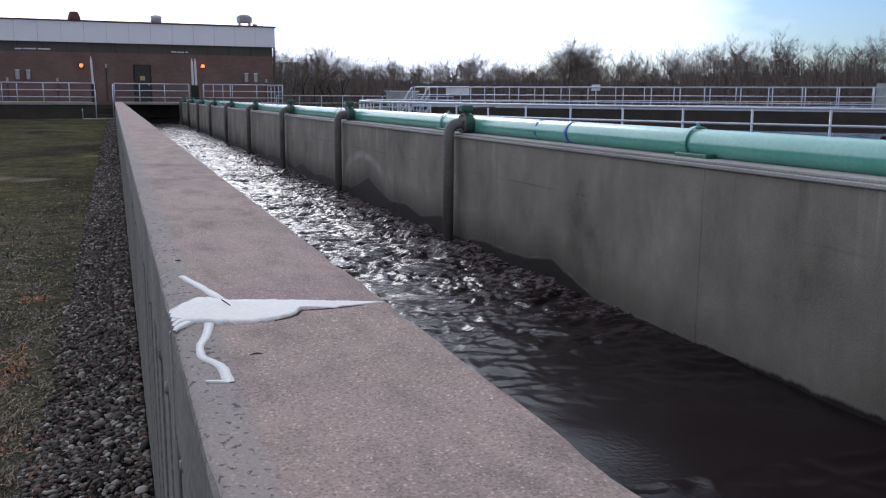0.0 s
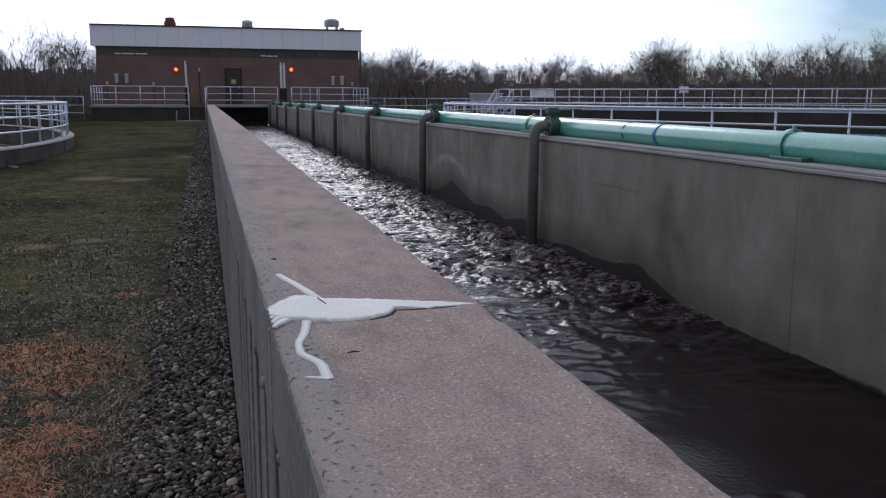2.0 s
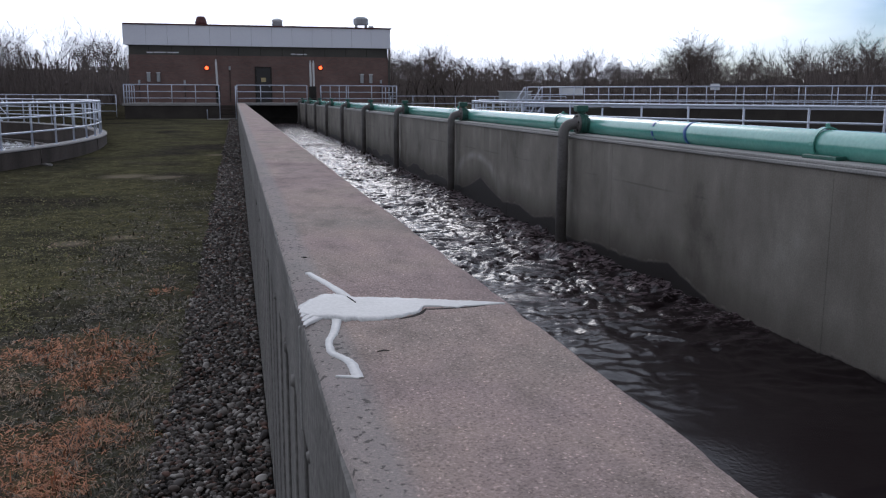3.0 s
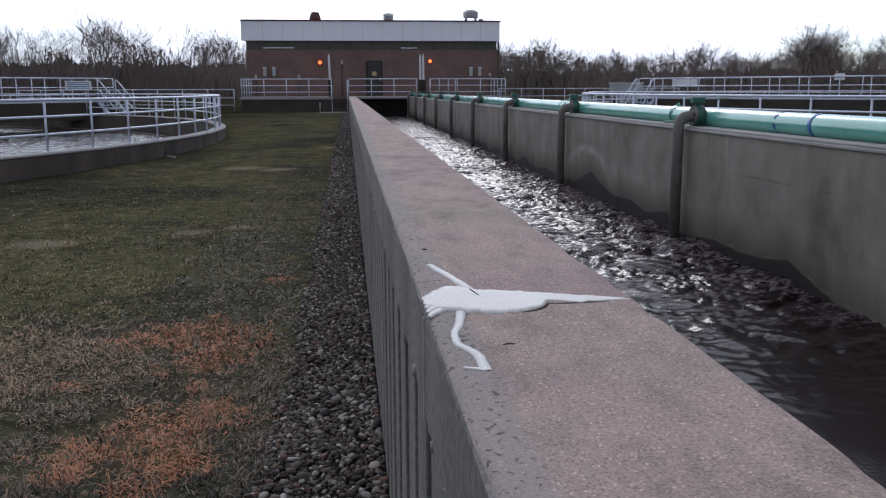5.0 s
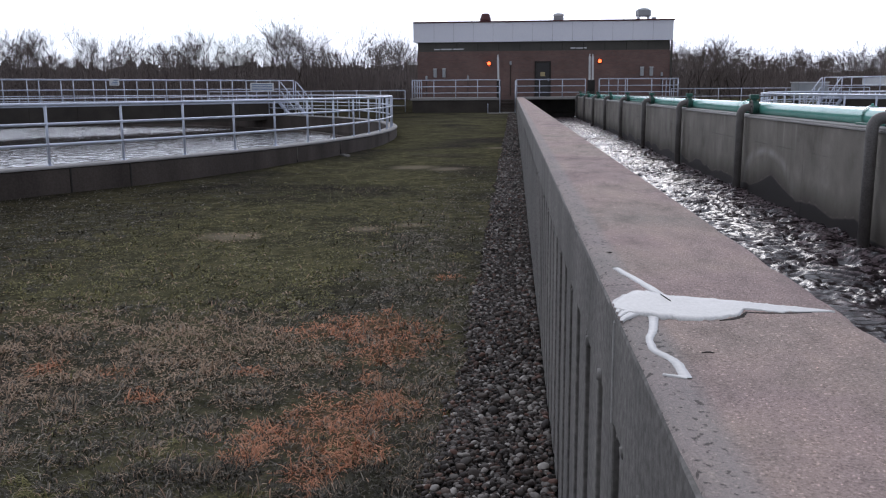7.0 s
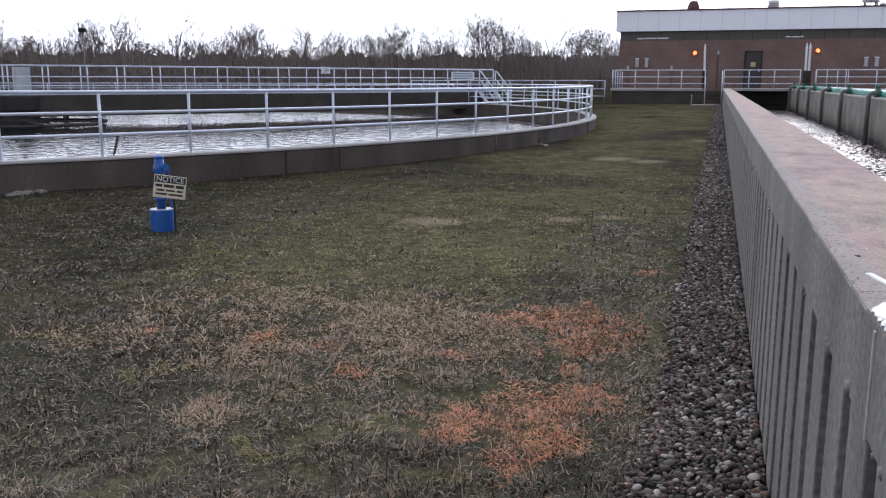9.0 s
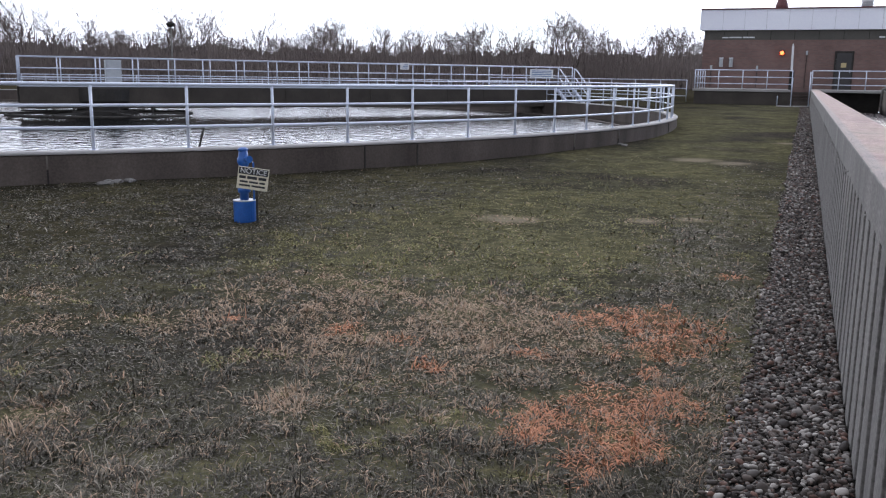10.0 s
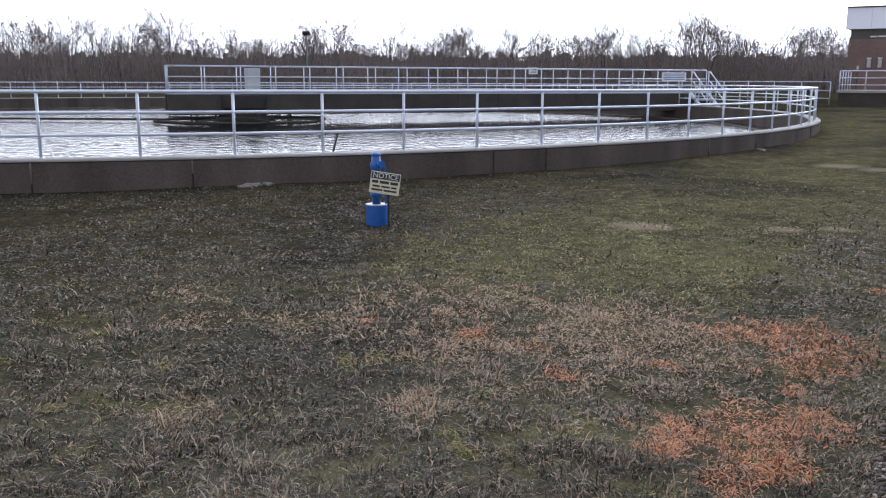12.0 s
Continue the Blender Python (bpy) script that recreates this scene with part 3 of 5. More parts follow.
def build_channel():
    # near wall: core, smooth upper band, weathered top, board-formed ribs below
    wall = tagged(part("channel_wall_near", box(W0 + 0.105, W1, Y0, Y1, -0.9, 1.185), M_RIB), "long board-formed concrete channel wall with a worn pinkish top", "wall", kind="structure")
    bm = bmesh.new()
    ny = 560
    prof = [(W0 - 0.001, 1.01), (W0 - 0.001, 1.203), (W0 + 0.001, 1.209), (W0 + 0.008, ZT - 0.001), (W0 + 0.05, ZT), (0.14, ZT), (0.22, ZT), (0.30, ZT), (W1 - 0.03, ZT), (W1 - 0.008, ZT - 0.003), (W1 + 0.004, ZT - 0.016), (W1 + 0.004, 1.0)]
    rows = []
    for i in range(ny + 1):
        t = i / ny
        y = -1.0 + (Y1 + 1.0) * t ** 2.2 if i else Y0
        row = []
        for k, (x, z) in enumerate(prof):
            dx = dz = 0.0
            if 2 <= k <= 4 and y < 14:      # chipped arris
                n1 = noise.noise((y * 9, 1.7, k * 0.3)) + 0.6 * noise.noise((y * 31, 5.1, k))
                dz = -0.010 * max(0.0, n1 - 0.15) * (1.0 if k < 4 else 0.6)
                dx = 0.008 * max(0.0, n1 - 0.1) if k < 4 else 0.0
            if k >= 8 and y < 14:
                n1 = noise.noise((y * 7, 9.2, 0)) + 0.5 * noise.noise((y * 27, 3.1, 0))
                dx = -0.008 * max(0.0, n1) if k < 11 else 0.0
                dz = -0.004 * max(0.0, n1) if k < 10 else 0.0
            if 5 <= k <= 8:
                dz = 0.0025 * noise.noise((x * 4, y * 1.5, 2.0))
            row.append(bm.verts.new((x + dx, y, z + dz)))
        rows.append(row)
    for a, c in zip(rows, rows[1:]):
        for k in range(len(prof) - 1):
            bm.faces.new((a[k], c[k], c[k + 1], a[k + 1]))
    bm.faces.new(rows[0])
    bm.faces.new(rows[-1][::-1])
    top = part("wall_top", bm, M_RIB, wall, "weathered pinkish concrete top with exposed aggregate", True)
    top.data.materials.append(M_TOP)
    nk = len(prof) - 1
    for i, p in enumerate(top.data.polygons):
        if i < ny * nk and 2 <= i % nk <= 9:
            p.material_index = 1
        if i % nk in (0, 1, nk - 1):
            p.use_smooth = False
    # white sealant over the crack: tapered strokes with an uneven outline
    def stroke(points, widths, h=0.004, seed=0.0, rough=0.006):
        b = bmesh.new()
        dense, wd = [], []
        for (a, c), (wa, wc) in zip(zip(points, points[1:]), zip(widths, widths[1:])):
            for s in range(8):
                t = s / 8
                dense.append(Vector(a).lerp(Vector(c), t))
                wd.append(wa + (wc - wa) * t)
        dense.append(Vector(points[-1]))
        wd.append(widths[-1])
        for _ in range(4):
            dense = [dense[0]] + [(p + 2 * q + r) / 4 for p, q, r in zip(dense, dense[1:], dense[2:])] + [dense[-1]]
        rows = []
        for i, (p, w) in enumerate(zip(dense, wd)):
            d = (dense[min(i + 1, len(dense) - 1)] - dense[max(i - 1, 0)]).normalized()
            s = Vector((-d.y, d.x))
            k = min(1, w / 0.02)
            w1 = w + k * (rough * noise.noise((i * 0.45, seed, 0)) + 0.4 * rough * noise.noise((i * 1.7, seed, 3)))
            w2 = w + k * (rough * noise.noise((i * 0.45, seed + 7, 0)) + 0.4 * rough * noise.noise((i * 1.7, seed, 9)))
            rows.append([b.verts.new((p.x + s.x * e, p.y + s.y * e, ZT + z)) for e, z in ((-w2, -0.002), (-0.9 * w2, h * 0.9), (0.0, h), (0.9 * w1, h * 0.9), (w1, -0.002))])
        for p, q in zip(rows, rows[1:]):
            for k in range(4):
                b.faces.new((p[k], q[k], q[k + 1], p[k + 1]))
        return b
    seal = thing("crack_sealant", "smeared white sealant over a crack in the concrete wall top", "sealant")
    # the smear: a thin sheet between two ragged edges, with trowel tails over the arris
    upper = [(0.002, 1.630), (0.025, 1.704), (0.052, 1.736), (0.077, 1.741), (0.115, 1.706), (0.196, 1.681), (0.274, 1.647), (0.339, 1.620), (0.388, 1.598)]
    lower = [(0.002, 1.600), (0.020, 1.571), (0.044, 1.550), (0.104, 1.526), (0.135, 1.519), (0.183, 1.537), (0.213, 1.557), (0.231, 1.602), (0.286, 1.583), (0.344, 1.588), (0.388, 1.596)]
    sx = np.linspace(0.002, 0.388, 150)
    hi_y, lo_y = (np.interp(sx, [p[0] for p in e], [p[1] for p in e]) for e in (upper, lower))
    b = bmesh.new()
    rows = []
    for i, x in enumerate(sx):
        k = min(1.0, (hi_y[i] - lo_y[i]) / 0.06)
        top_y = hi_y[i] + k * (0.010 * noise.noise((x * 45, 1.0, 0)) + 0.005 * noise.noise((x * 160, 2.0, 0)))
        low_y = lo_y[i] + k * (0.012 * noise.noise((x * 60, 4.0, 0)) + 0.006 * noise.noise((x * 190, 5.0, 0)))
        row = [b.verts.new((x, low_y - 0.002, ZT - 0.002))]
        for t in (0.0, 0.15, 0.4, 0.65, 0.85, 1.0):
            y = low_y + (top_y - low_y) * t
            row.append(b.verts.new((x, y, ZT + 0.0022 + 0.0010 * noise.noise((x * 25, y * 9, 6.0)))))
        row.append(b.verts.new((x, top_y + 0.002, ZT - 0.002)))
        rows.append(row)
    for p, q in zip(rows, rows[1:]):
        for k in range(7):
            b.faces.new((p[k], q[k], q[k + 1], p[k + 1]))
    part("smear", b, M_PATCH, seal, "", True)
    part("streak", stroke([(0.044, 1.975), (0.068, 1.874), (0.091, 1.771), (0.102, 1.705), (0.108, 1.65)], [0.007, 0.009, 0.010, 0.009, 0.006], 0.0016, 3.0, 0.005), M_PATCH, seal, "", True)
    part("streak", stroke([(0.064, 1.56), (0.047, 1.455), (0.032, 1.402), (0.029, 1.341), (0.044, 1.308), (0.054, 1.278), (0.054, 1.205)], [0.009, 0.0075, 0.0065, 0.0065, 0.0075, 0.008, 0.009], 0.0016, 5.0, 0.005), M_PATCH, seal, "", True)
    part("streak", stroke([(0.056, 1.208), (0.024, 1.221)], [0.006, 0.003], 0.0016, 6.0, 0.002), M_PATCH, seal, "", True)
    for j in range(5):
        y = 1.655 - 0.031 * j
        part("finger_mark", stroke([(0.040, y + 0.045), (0.022, y + 0.022), (0.008, y), (0.001, y - 0.022)], [0.013, 0.010, 0.007, 0.003], 0.0018, 8.0 + j, 0.005), M_PATCH, seal, "", True)
    part("crack_line", stroke([(0.170, 1.522), (0.190, 1.530), (0.213, 1.548), (0.232, 1.585)], [0.001, 0.004, 0.005, 0.002], 0.0015, 12.0, 0.006), M_CRACK, seal, "dark open crack beside the sealant")
    part("crack_line", stroke([(0.232, 1.580), (0.27, 1.577), (0.31, 1.580), (0.345, 1.586)], [0.003, 0.005, 0.004, 0.001], 0.0015, 13.0, 0.004), M_CRACK, seal, "dark open crack beside the sealant")
    part("crack_line", stroke([(0.100, 1.71), (0.106, 1.68), (0.110, 1.655)], [0.0004, 0.0009, 0.0004], 0.0038, 14.0, 0.002), M_CRACK, seal, "dark scratch in the sealant")
    part("chip_mark", stroke([(0.100, 1.329), (0.111, 1.334), (0.119, 1.329)], [0.0005, 0.003, 0.0005], 0.0012, 18.0, 0.008), M_CRACK, seal, "shallow spalled pit in the concrete")
    part("chip_mark", stroke([(0.045, 2.165), (0.055, 2.168)], [0.006, 0.006], 0.002, 16.0, 0.002), M_CRACK, seal, "dark spot on the concrete")

    part("cold_joint", box(W0 - 0.004, W0 + 0.01, 1.575, 1.590, 1.0, 1.196, 0.002), M_COPE, wall, "pale ridge of the cold joint below the sealant")
    # far wall with its lip
    far = tagged(part("channel_wall_far", box(R0, R1, Y0, Y1, -0.9, 1.175), M_WALL), "stained grey concrete channel wall, wet above the water", "wall", kind="structure")
    part("lip", box(R0 - 0.020, R1 + 0.018, Y0, Y1, 1.176, 1.202, 0.005), M_COPE, far, "pale concrete lip")
    part("coping", box(R0 + 0.006, R1 + 0.002, Y0, Y1, 1.2025, 1.222, 0.004), M_COPE, far, "pale concrete coping")
    for y in (4.63, 7.85, 11.2, 20.3, 29.7):
        part("joint", box(R0 - 0.002, R0 + 0.01, y - 0.006, y + 0.006, 0.0, 1.174, 0.0015), M_WALL, far, "vertical cold joint")
    # end wall under the platform, and floor
    tagged(part("channel_end", box(W1, R0, Y1 + 1.2, Y1 + 1.5, -0.9, 1.18), M_STEEL_DARK), "dark end of the channel under the platform", "wall", kind="structure")

    tagged(part("channel_end", box(W0 + 0.1, R1, Y0 - 1.1, Y0 - 0.004, -0.9, 1.2), M_WALL), "plain concrete end of the channel", "wall", kind="structure")
    # churning liquor
    xs = np.linspace(W1 - 0.02, R0 + 0.02, 150)
    ys = np.concatenate([np.arange(Y0, 1.6, 0.25), np.arange(1.6, 11, 0.024), np.arange(11, 18, 0.035), np.arange(18, 30, 0.07), np.arange(30, Y1 + 1.3, 0.11)])
    drops = [8.9 + 5.04 * k for k in range(9)]
    verts = []
    for y in ys:
        k = min(1.0, max(0.0, (y - 2.7) / 3.6))
        k = k * k * (3 - 2 * k)
        near = max(0.0, 1 - min(abs(y - d + 0.3) for d in drops) / 2.3)
        for x in xs:
            u = (x - W1) / (R0 - W1)
            amp = 0.012 + k * (0.016 + 0.040 * u * (0.5 + 0.7 * near)) * (1 + max(0.0, y - 18) / 22)
            wx, wy = 0.22 * noise.noise((x * 2.3, y * 2.3, 3)), 0.22 * noise.noise((x * 2.3, y * 2.3, 13))
            h = 0.5 * noise.noise((x * 1.6, y * 2.1, 0.0))
            if k > 0.01:
                px, py = (x + wx) * 0.72, y + wy
                lump = 0.0
                for f, g in ((4.2, 0.55), (8.6, 0.5), (17.0, 0.30), (31.0, 0.13)):
                    lump += g * (ridge_noise(px, py, f, f) - 0.5)
                h = (1 - k) * h + k * (0.3 * h + lump * (0.75 + 0.6 * noise.noise((x * 1.1, y * 1.1, 7.0))))
            else:
                h = 0.6 * h + 0.8 * (ridge_noise((x + wx) * 0.6, y + wy, 5.5, 5.0) - 0.5)
            boil = 0.0
            for d in drops[:4]:
                boil += 0.055 * math.exp(-(x - 3.15) ** 2 / 0.10 - (y - d + 0.45) ** 2 / 0.5)
            edge = 0.05 * k * max(0.0, u - 0.86) / 0.14
            verts.append((x, y, ZW + amp * h * 1.25 + boil * (0.6 + noise.noise((x * 6, y * 6, 1))) + edge * (0.4 + noise.noise((y * 2.2, 0.0, 4.0)))))
    nx = len(xs)
    faces = [(j * nx + i, j * nx + i + 1, (j + 1) * nx + i + 1, (j + 1) * nx + i) for j in range(len(ys) - 1) for i in range(nx - 1)]
    me = mesh_of("water", verts, faces, M_WATER, True)
    tagged(part("channel_water", me, M_WATER), "churning dark brown liquor in the aeration channel", "water", kind="structure")
    return drops


DROPS = build_channel()


# ---- teal air header with its drop pipes ----
PX, PZ, PR = 3.63, 1.305, 0.098


def build_header():
    head = thing("air_header_pipe", "long teal painted air pipe resting on the concrete wall", "pipe")
    tube("pipe_run", [(PX, y, PZ) for y in np.linspace(Y0, Y1 - 0.4, 30)], PR, M_TEAL, head, 28)
    for y, solid in ((7.36, False), (6.76, True)):
        for a in range(0, 360, 45 if not solid else 360):
            b = bmesh.new()
            n0, n1 = (0, 28) if solid else (a * 28 // 360, a * 28 // 360 + 2)
            w = 0.022 + (0.004 if solid else 0)
            ring = []
            for i in range(n0, n1 + 1):
                t = 2 * math.pi * i / 28
                ring.append([b.verts.new((PX + (PR + e) * math.cos(t), y + s * w + 0.006 * math.sin(3 * t), PZ + (PR + e) * math.sin(t))) for e, s in ((0.001, -1), (0.003, -1), (0.003, 1), (0.001, 1))])
            for p, q in zip(ring, ring[1:]):
                for k in range(3):
                    b.faces.new((p[k], p[k + 1], q[k + 1], q[k]))
            part("tape_band", b, M_TAPE, head, "dark blue tape band", True)
    # joints of the pipe lengths
    for k in range(9):
        b = lathe([(PR + 0.001, -0.03), (PR + 0.006, -0.025), (PR + 0.006, 0.025), (PR + 0.001, 0.03)], 28, False)
        put(part("coupling", b, M_TEAL, head, "", True), PX, 3.0 + 6.1 * k, PZ, 0, 90)


build_header()


def build_drop():
    """One drop leg: tee, flanged valve with its actuator, elbow and down pipe. Origin on the header's axis."""
    d = thing("drop_pipe", "weathered grey drop pipe with a green flanged valve", "pipe", group="drop pipes along the channel")
    leg = bend([(-0.10, 0, 0.02), (-0.355, 0, 0.02), (-0.355, 0, -1.75)], 0.13, 8)
    tube("down_pipe", leg, 0.058, M_IRON, d, 18)
    tube("branch", [(0, 0, 0.02), (-0.13, 0, 0.02)], 0.062, M_VALVE, d, 18)
    for x in (-0.11, -0.135, -0.175, -0.20):
        b = lathe([(0.06, -0.011), (0.102, -0.011), (0.105, -0.007), (0.105, 0.007), (0.102, 0.011), (0.06, 0.011)], 22)
        f = put(part("flange", b, M_VALVE if x > -0.19 else M_IRON, d, "", False), x, 0, 0.02, 0, 0, 90)
        for k in range(6):
            a = math.pi / 3 * k + 0.3
            bb = lathe([(0.011, -0.02), (0.011, 0.02)], 6)
            put(part("bolt", bb, M_STEEL_DARK, f), 0.085 * math.cos(a), 0.085 * math.sin(a), 0)
    b = lathe([(0.09, -0.016), (0.098, -0.010), (0.098, 0.010), (0.09, 0.016)], 22)
    put(part("valve_body", b, M_VALVE, d, "", True), -0.155, 0, 0.02, 0, 0, 90)
    b = lathe([(0.028, 0.10), (0.028, 0.135), (0.045, 0.137), (0.045, 0.15)], 12)
    put(part("valve_neck", b, M_VALVE, d), -0.155, 0, 0.0)
    part("gear_box", box(-0.225, -0.095, -0.055, 0.055, 0.148, 0.215, 0.012, 2), M_VALVE, d, "green gear operator box")
    tube("hand_lever", [(-0.10, 0.0, 0.185), (0.03, -0.02, 0.19), (0.16, -0.05, 0.195)], 0.009, M_IRON, d, 6)
    return d


_drop = build_drop()
_drop.matrix_basis = pose(PX, DROPS[0], PZ)
for _y in DROPS[1:]:
    copy_thing(_drop, pose(PX, _y, PZ))


def build_saddle():
    s = thing("pipe_saddle", "teal strap and shoe that hold the pipe on the wall", "pipe support", group="pipe supports along the wall")
    part("shoe", box(-0.15, 0.10, -0.30, 0.04, -0.083, -0.058, 0.004), M_VALVE, s)
    part("pad", box(-0.08, 0.08, -0.27, 0.03, -0.057, -0.025, 0.004), M_VALVE, s)
    arc = [(0.108 * math.cos(t) * (1.0), 0.0, 0.108 * math.sin(t)) for t in np.linspace(math.pi * 1.22, -math.pi * 0.22, 22)]
    vv, ff = [], []
    for i, (x, _, z) in enumerate(arc):
        for e, w in ((0.0, -0.022), (0.008, -0.022), (0.008, 0.022), (0.0, 0.022)):
            k = (0.108 + e) / 0.108
            vv.append((x * k, w, z * k))
        if i:
            for k in range(4):
                ff.append((i * 4 - 4 + k, i * 4 - 4 + (k + 1) % 4, i * 4 + (k + 1) % 4, i * 4 + k))
    part("strap", mesh_of("strap", vv, ff, M_TEAL), M_TEAL, s)
    b = lathe([(0.014, 0.105), (0.014, 0.135), (0.008, 0.14)], 8)
    part("strap_bolt", b, M_TEAL, s)
    return s


_saddle = build_saddle()
_saddle.matrix_basis = pose(PX, 5.06, PZ)
for _k in range(9):
    copy_thing(_saddle, pose(PX, 9.85 + 5.04 * _k, PZ))


# ---- round settling tanks ----
def circle(c, r, z, n, a0=0.0):
    return [(c[0] + r * math.cos(a0 + 2 * math.pi * i / n), c[1] + r * math.sin(a0 + 2 * math.pi * i / n), z) for i in range(n)]


def ring_mesh(name, c, r0, r1, z0, z1, n, mat):
    v = circle(c, r1, z0, n) + circle(c, r1, z1 - 0.02, n) + circle(c, r1 - 0.02, z1, n) + circle(c, r0 + 0.02, z1, n) + circle(c, r0, z1 - 0.02, n) + circle(c, r0, z0, n)
    f = [(k * n + i, k * n + (i + 1) % n, (k + 1) * n + (i + 1) % n, (k + 1) * n + i) for k in range(5) for i in range(n)]
    return mesh_of(name, v, f, mat)


def build_tank(c, r, first, posts):
    tank = thing("settling_tank", "round concrete settling tank with a low stained wall", "tank", group="settling tanks")
    part("tank_wall", ring_mesh("tank_wall", c, r - 0.3, r, -1.6, RIM - 0.045, 160, M_TANK), M_TANK, tank)
    part("rim", ring_mesh("rim", c, r - 0.32, r + 0.015, RIM - 0.04, RIM, 160, M_COPE), M_COPE, tank, "pale concrete rim")
    for k in range(40):
        a = radians(first + 9.15 * k + (2.3 * math.sin(k * 2.1)))
        o = part("joint", box(-0.006, 0.008, -0.012, 0.012, -0.1, RIM - 0.05), M_STEEL_DARK if k % 3 == 0 else M_WALL, tank)
        o.matrix_basis = pose(c[0] + r * math.cos(a), c[1] + r * math.sin(a), 0, 0, 0, math.degrees(a))
    # ring trough with the overflow weir
    part("trough", ring_mesh("trough", c, r - 1.5, r - 1.38, -1.6, ZP + 0.05, 120, M_TANK), M_TANK, tank, "dark overflow weir")
    bm = bmesh.new()
    bmesh.ops.create_circle(bm, cap_ends=True, segments=128, radius=r - 0.25)
    bmesh.ops.translate(bm, verts=bm.verts[:], vec=(c[0], c[1], ZP))
    tagged(part("tank_water", bm, M_POND), "dark rippled water that reflects the pale sky", "water", kind="structure")
    rail = thing("tank_railing", "aluminium pipe guard rail round the tank", "railing", group="tank railings")
    for z, rr in ((1.44, 0.027), (1.14, 0.022), (0.82, 0.022)):
        tube("rail", circle(c, r - 0.15, z, posts, radians(first)), rr, M_ALU, rail, 8, True)
    v, f = tube_data([(0, 0, RIM), (0, 0, 1.44)], 0.023, 8)
    me = mesh_of("post", v, f, M_ALU, True)
    v, f = tube_data([(0, 0, RIM), (0, 0, RIM + 0.012)], 0.06, 8)
    foot = mesh_of("foot_plate", v, f, M_ALU)
    for x, y, _ in circle(c, r - 0.15, 0, posts, radians(first)):
        p = part("post", me, M_ALU, rail)
        p.matrix_basis = pose(x, y, 0)
        part("foot_plate", foot, M_ALU, p)


def straight_rail(parent, a, b, z0, height, gap=1.39, rails=(1.0, 0.6, 0.2), r=0.024, ends=True):
    """Rails and posts in a straight run from a to b (x, y), standing on z0."""
    a, b = Vector(a), Vector(b)
    n = max(1, round((b - a).length / gap))
    for k in rails:
        z = z0 + height * k
        tube("rail", [(a.x, a.y, z), (b.x, b.y, z)], r if k == 1.0 else r * 0.85, M_ALU, parent, 8)
    v, f = tube_data([(0, 0, 0), (0, 0, height)], r, 8)
    me = mesh_of("post", v, f, M_ALU, True)
    for i in range(n + 1):
        p = a.lerp(b, i / n)
        part("post", me, M_ALU, parent).matrix_basis = pose(p.x, p.y, z0)


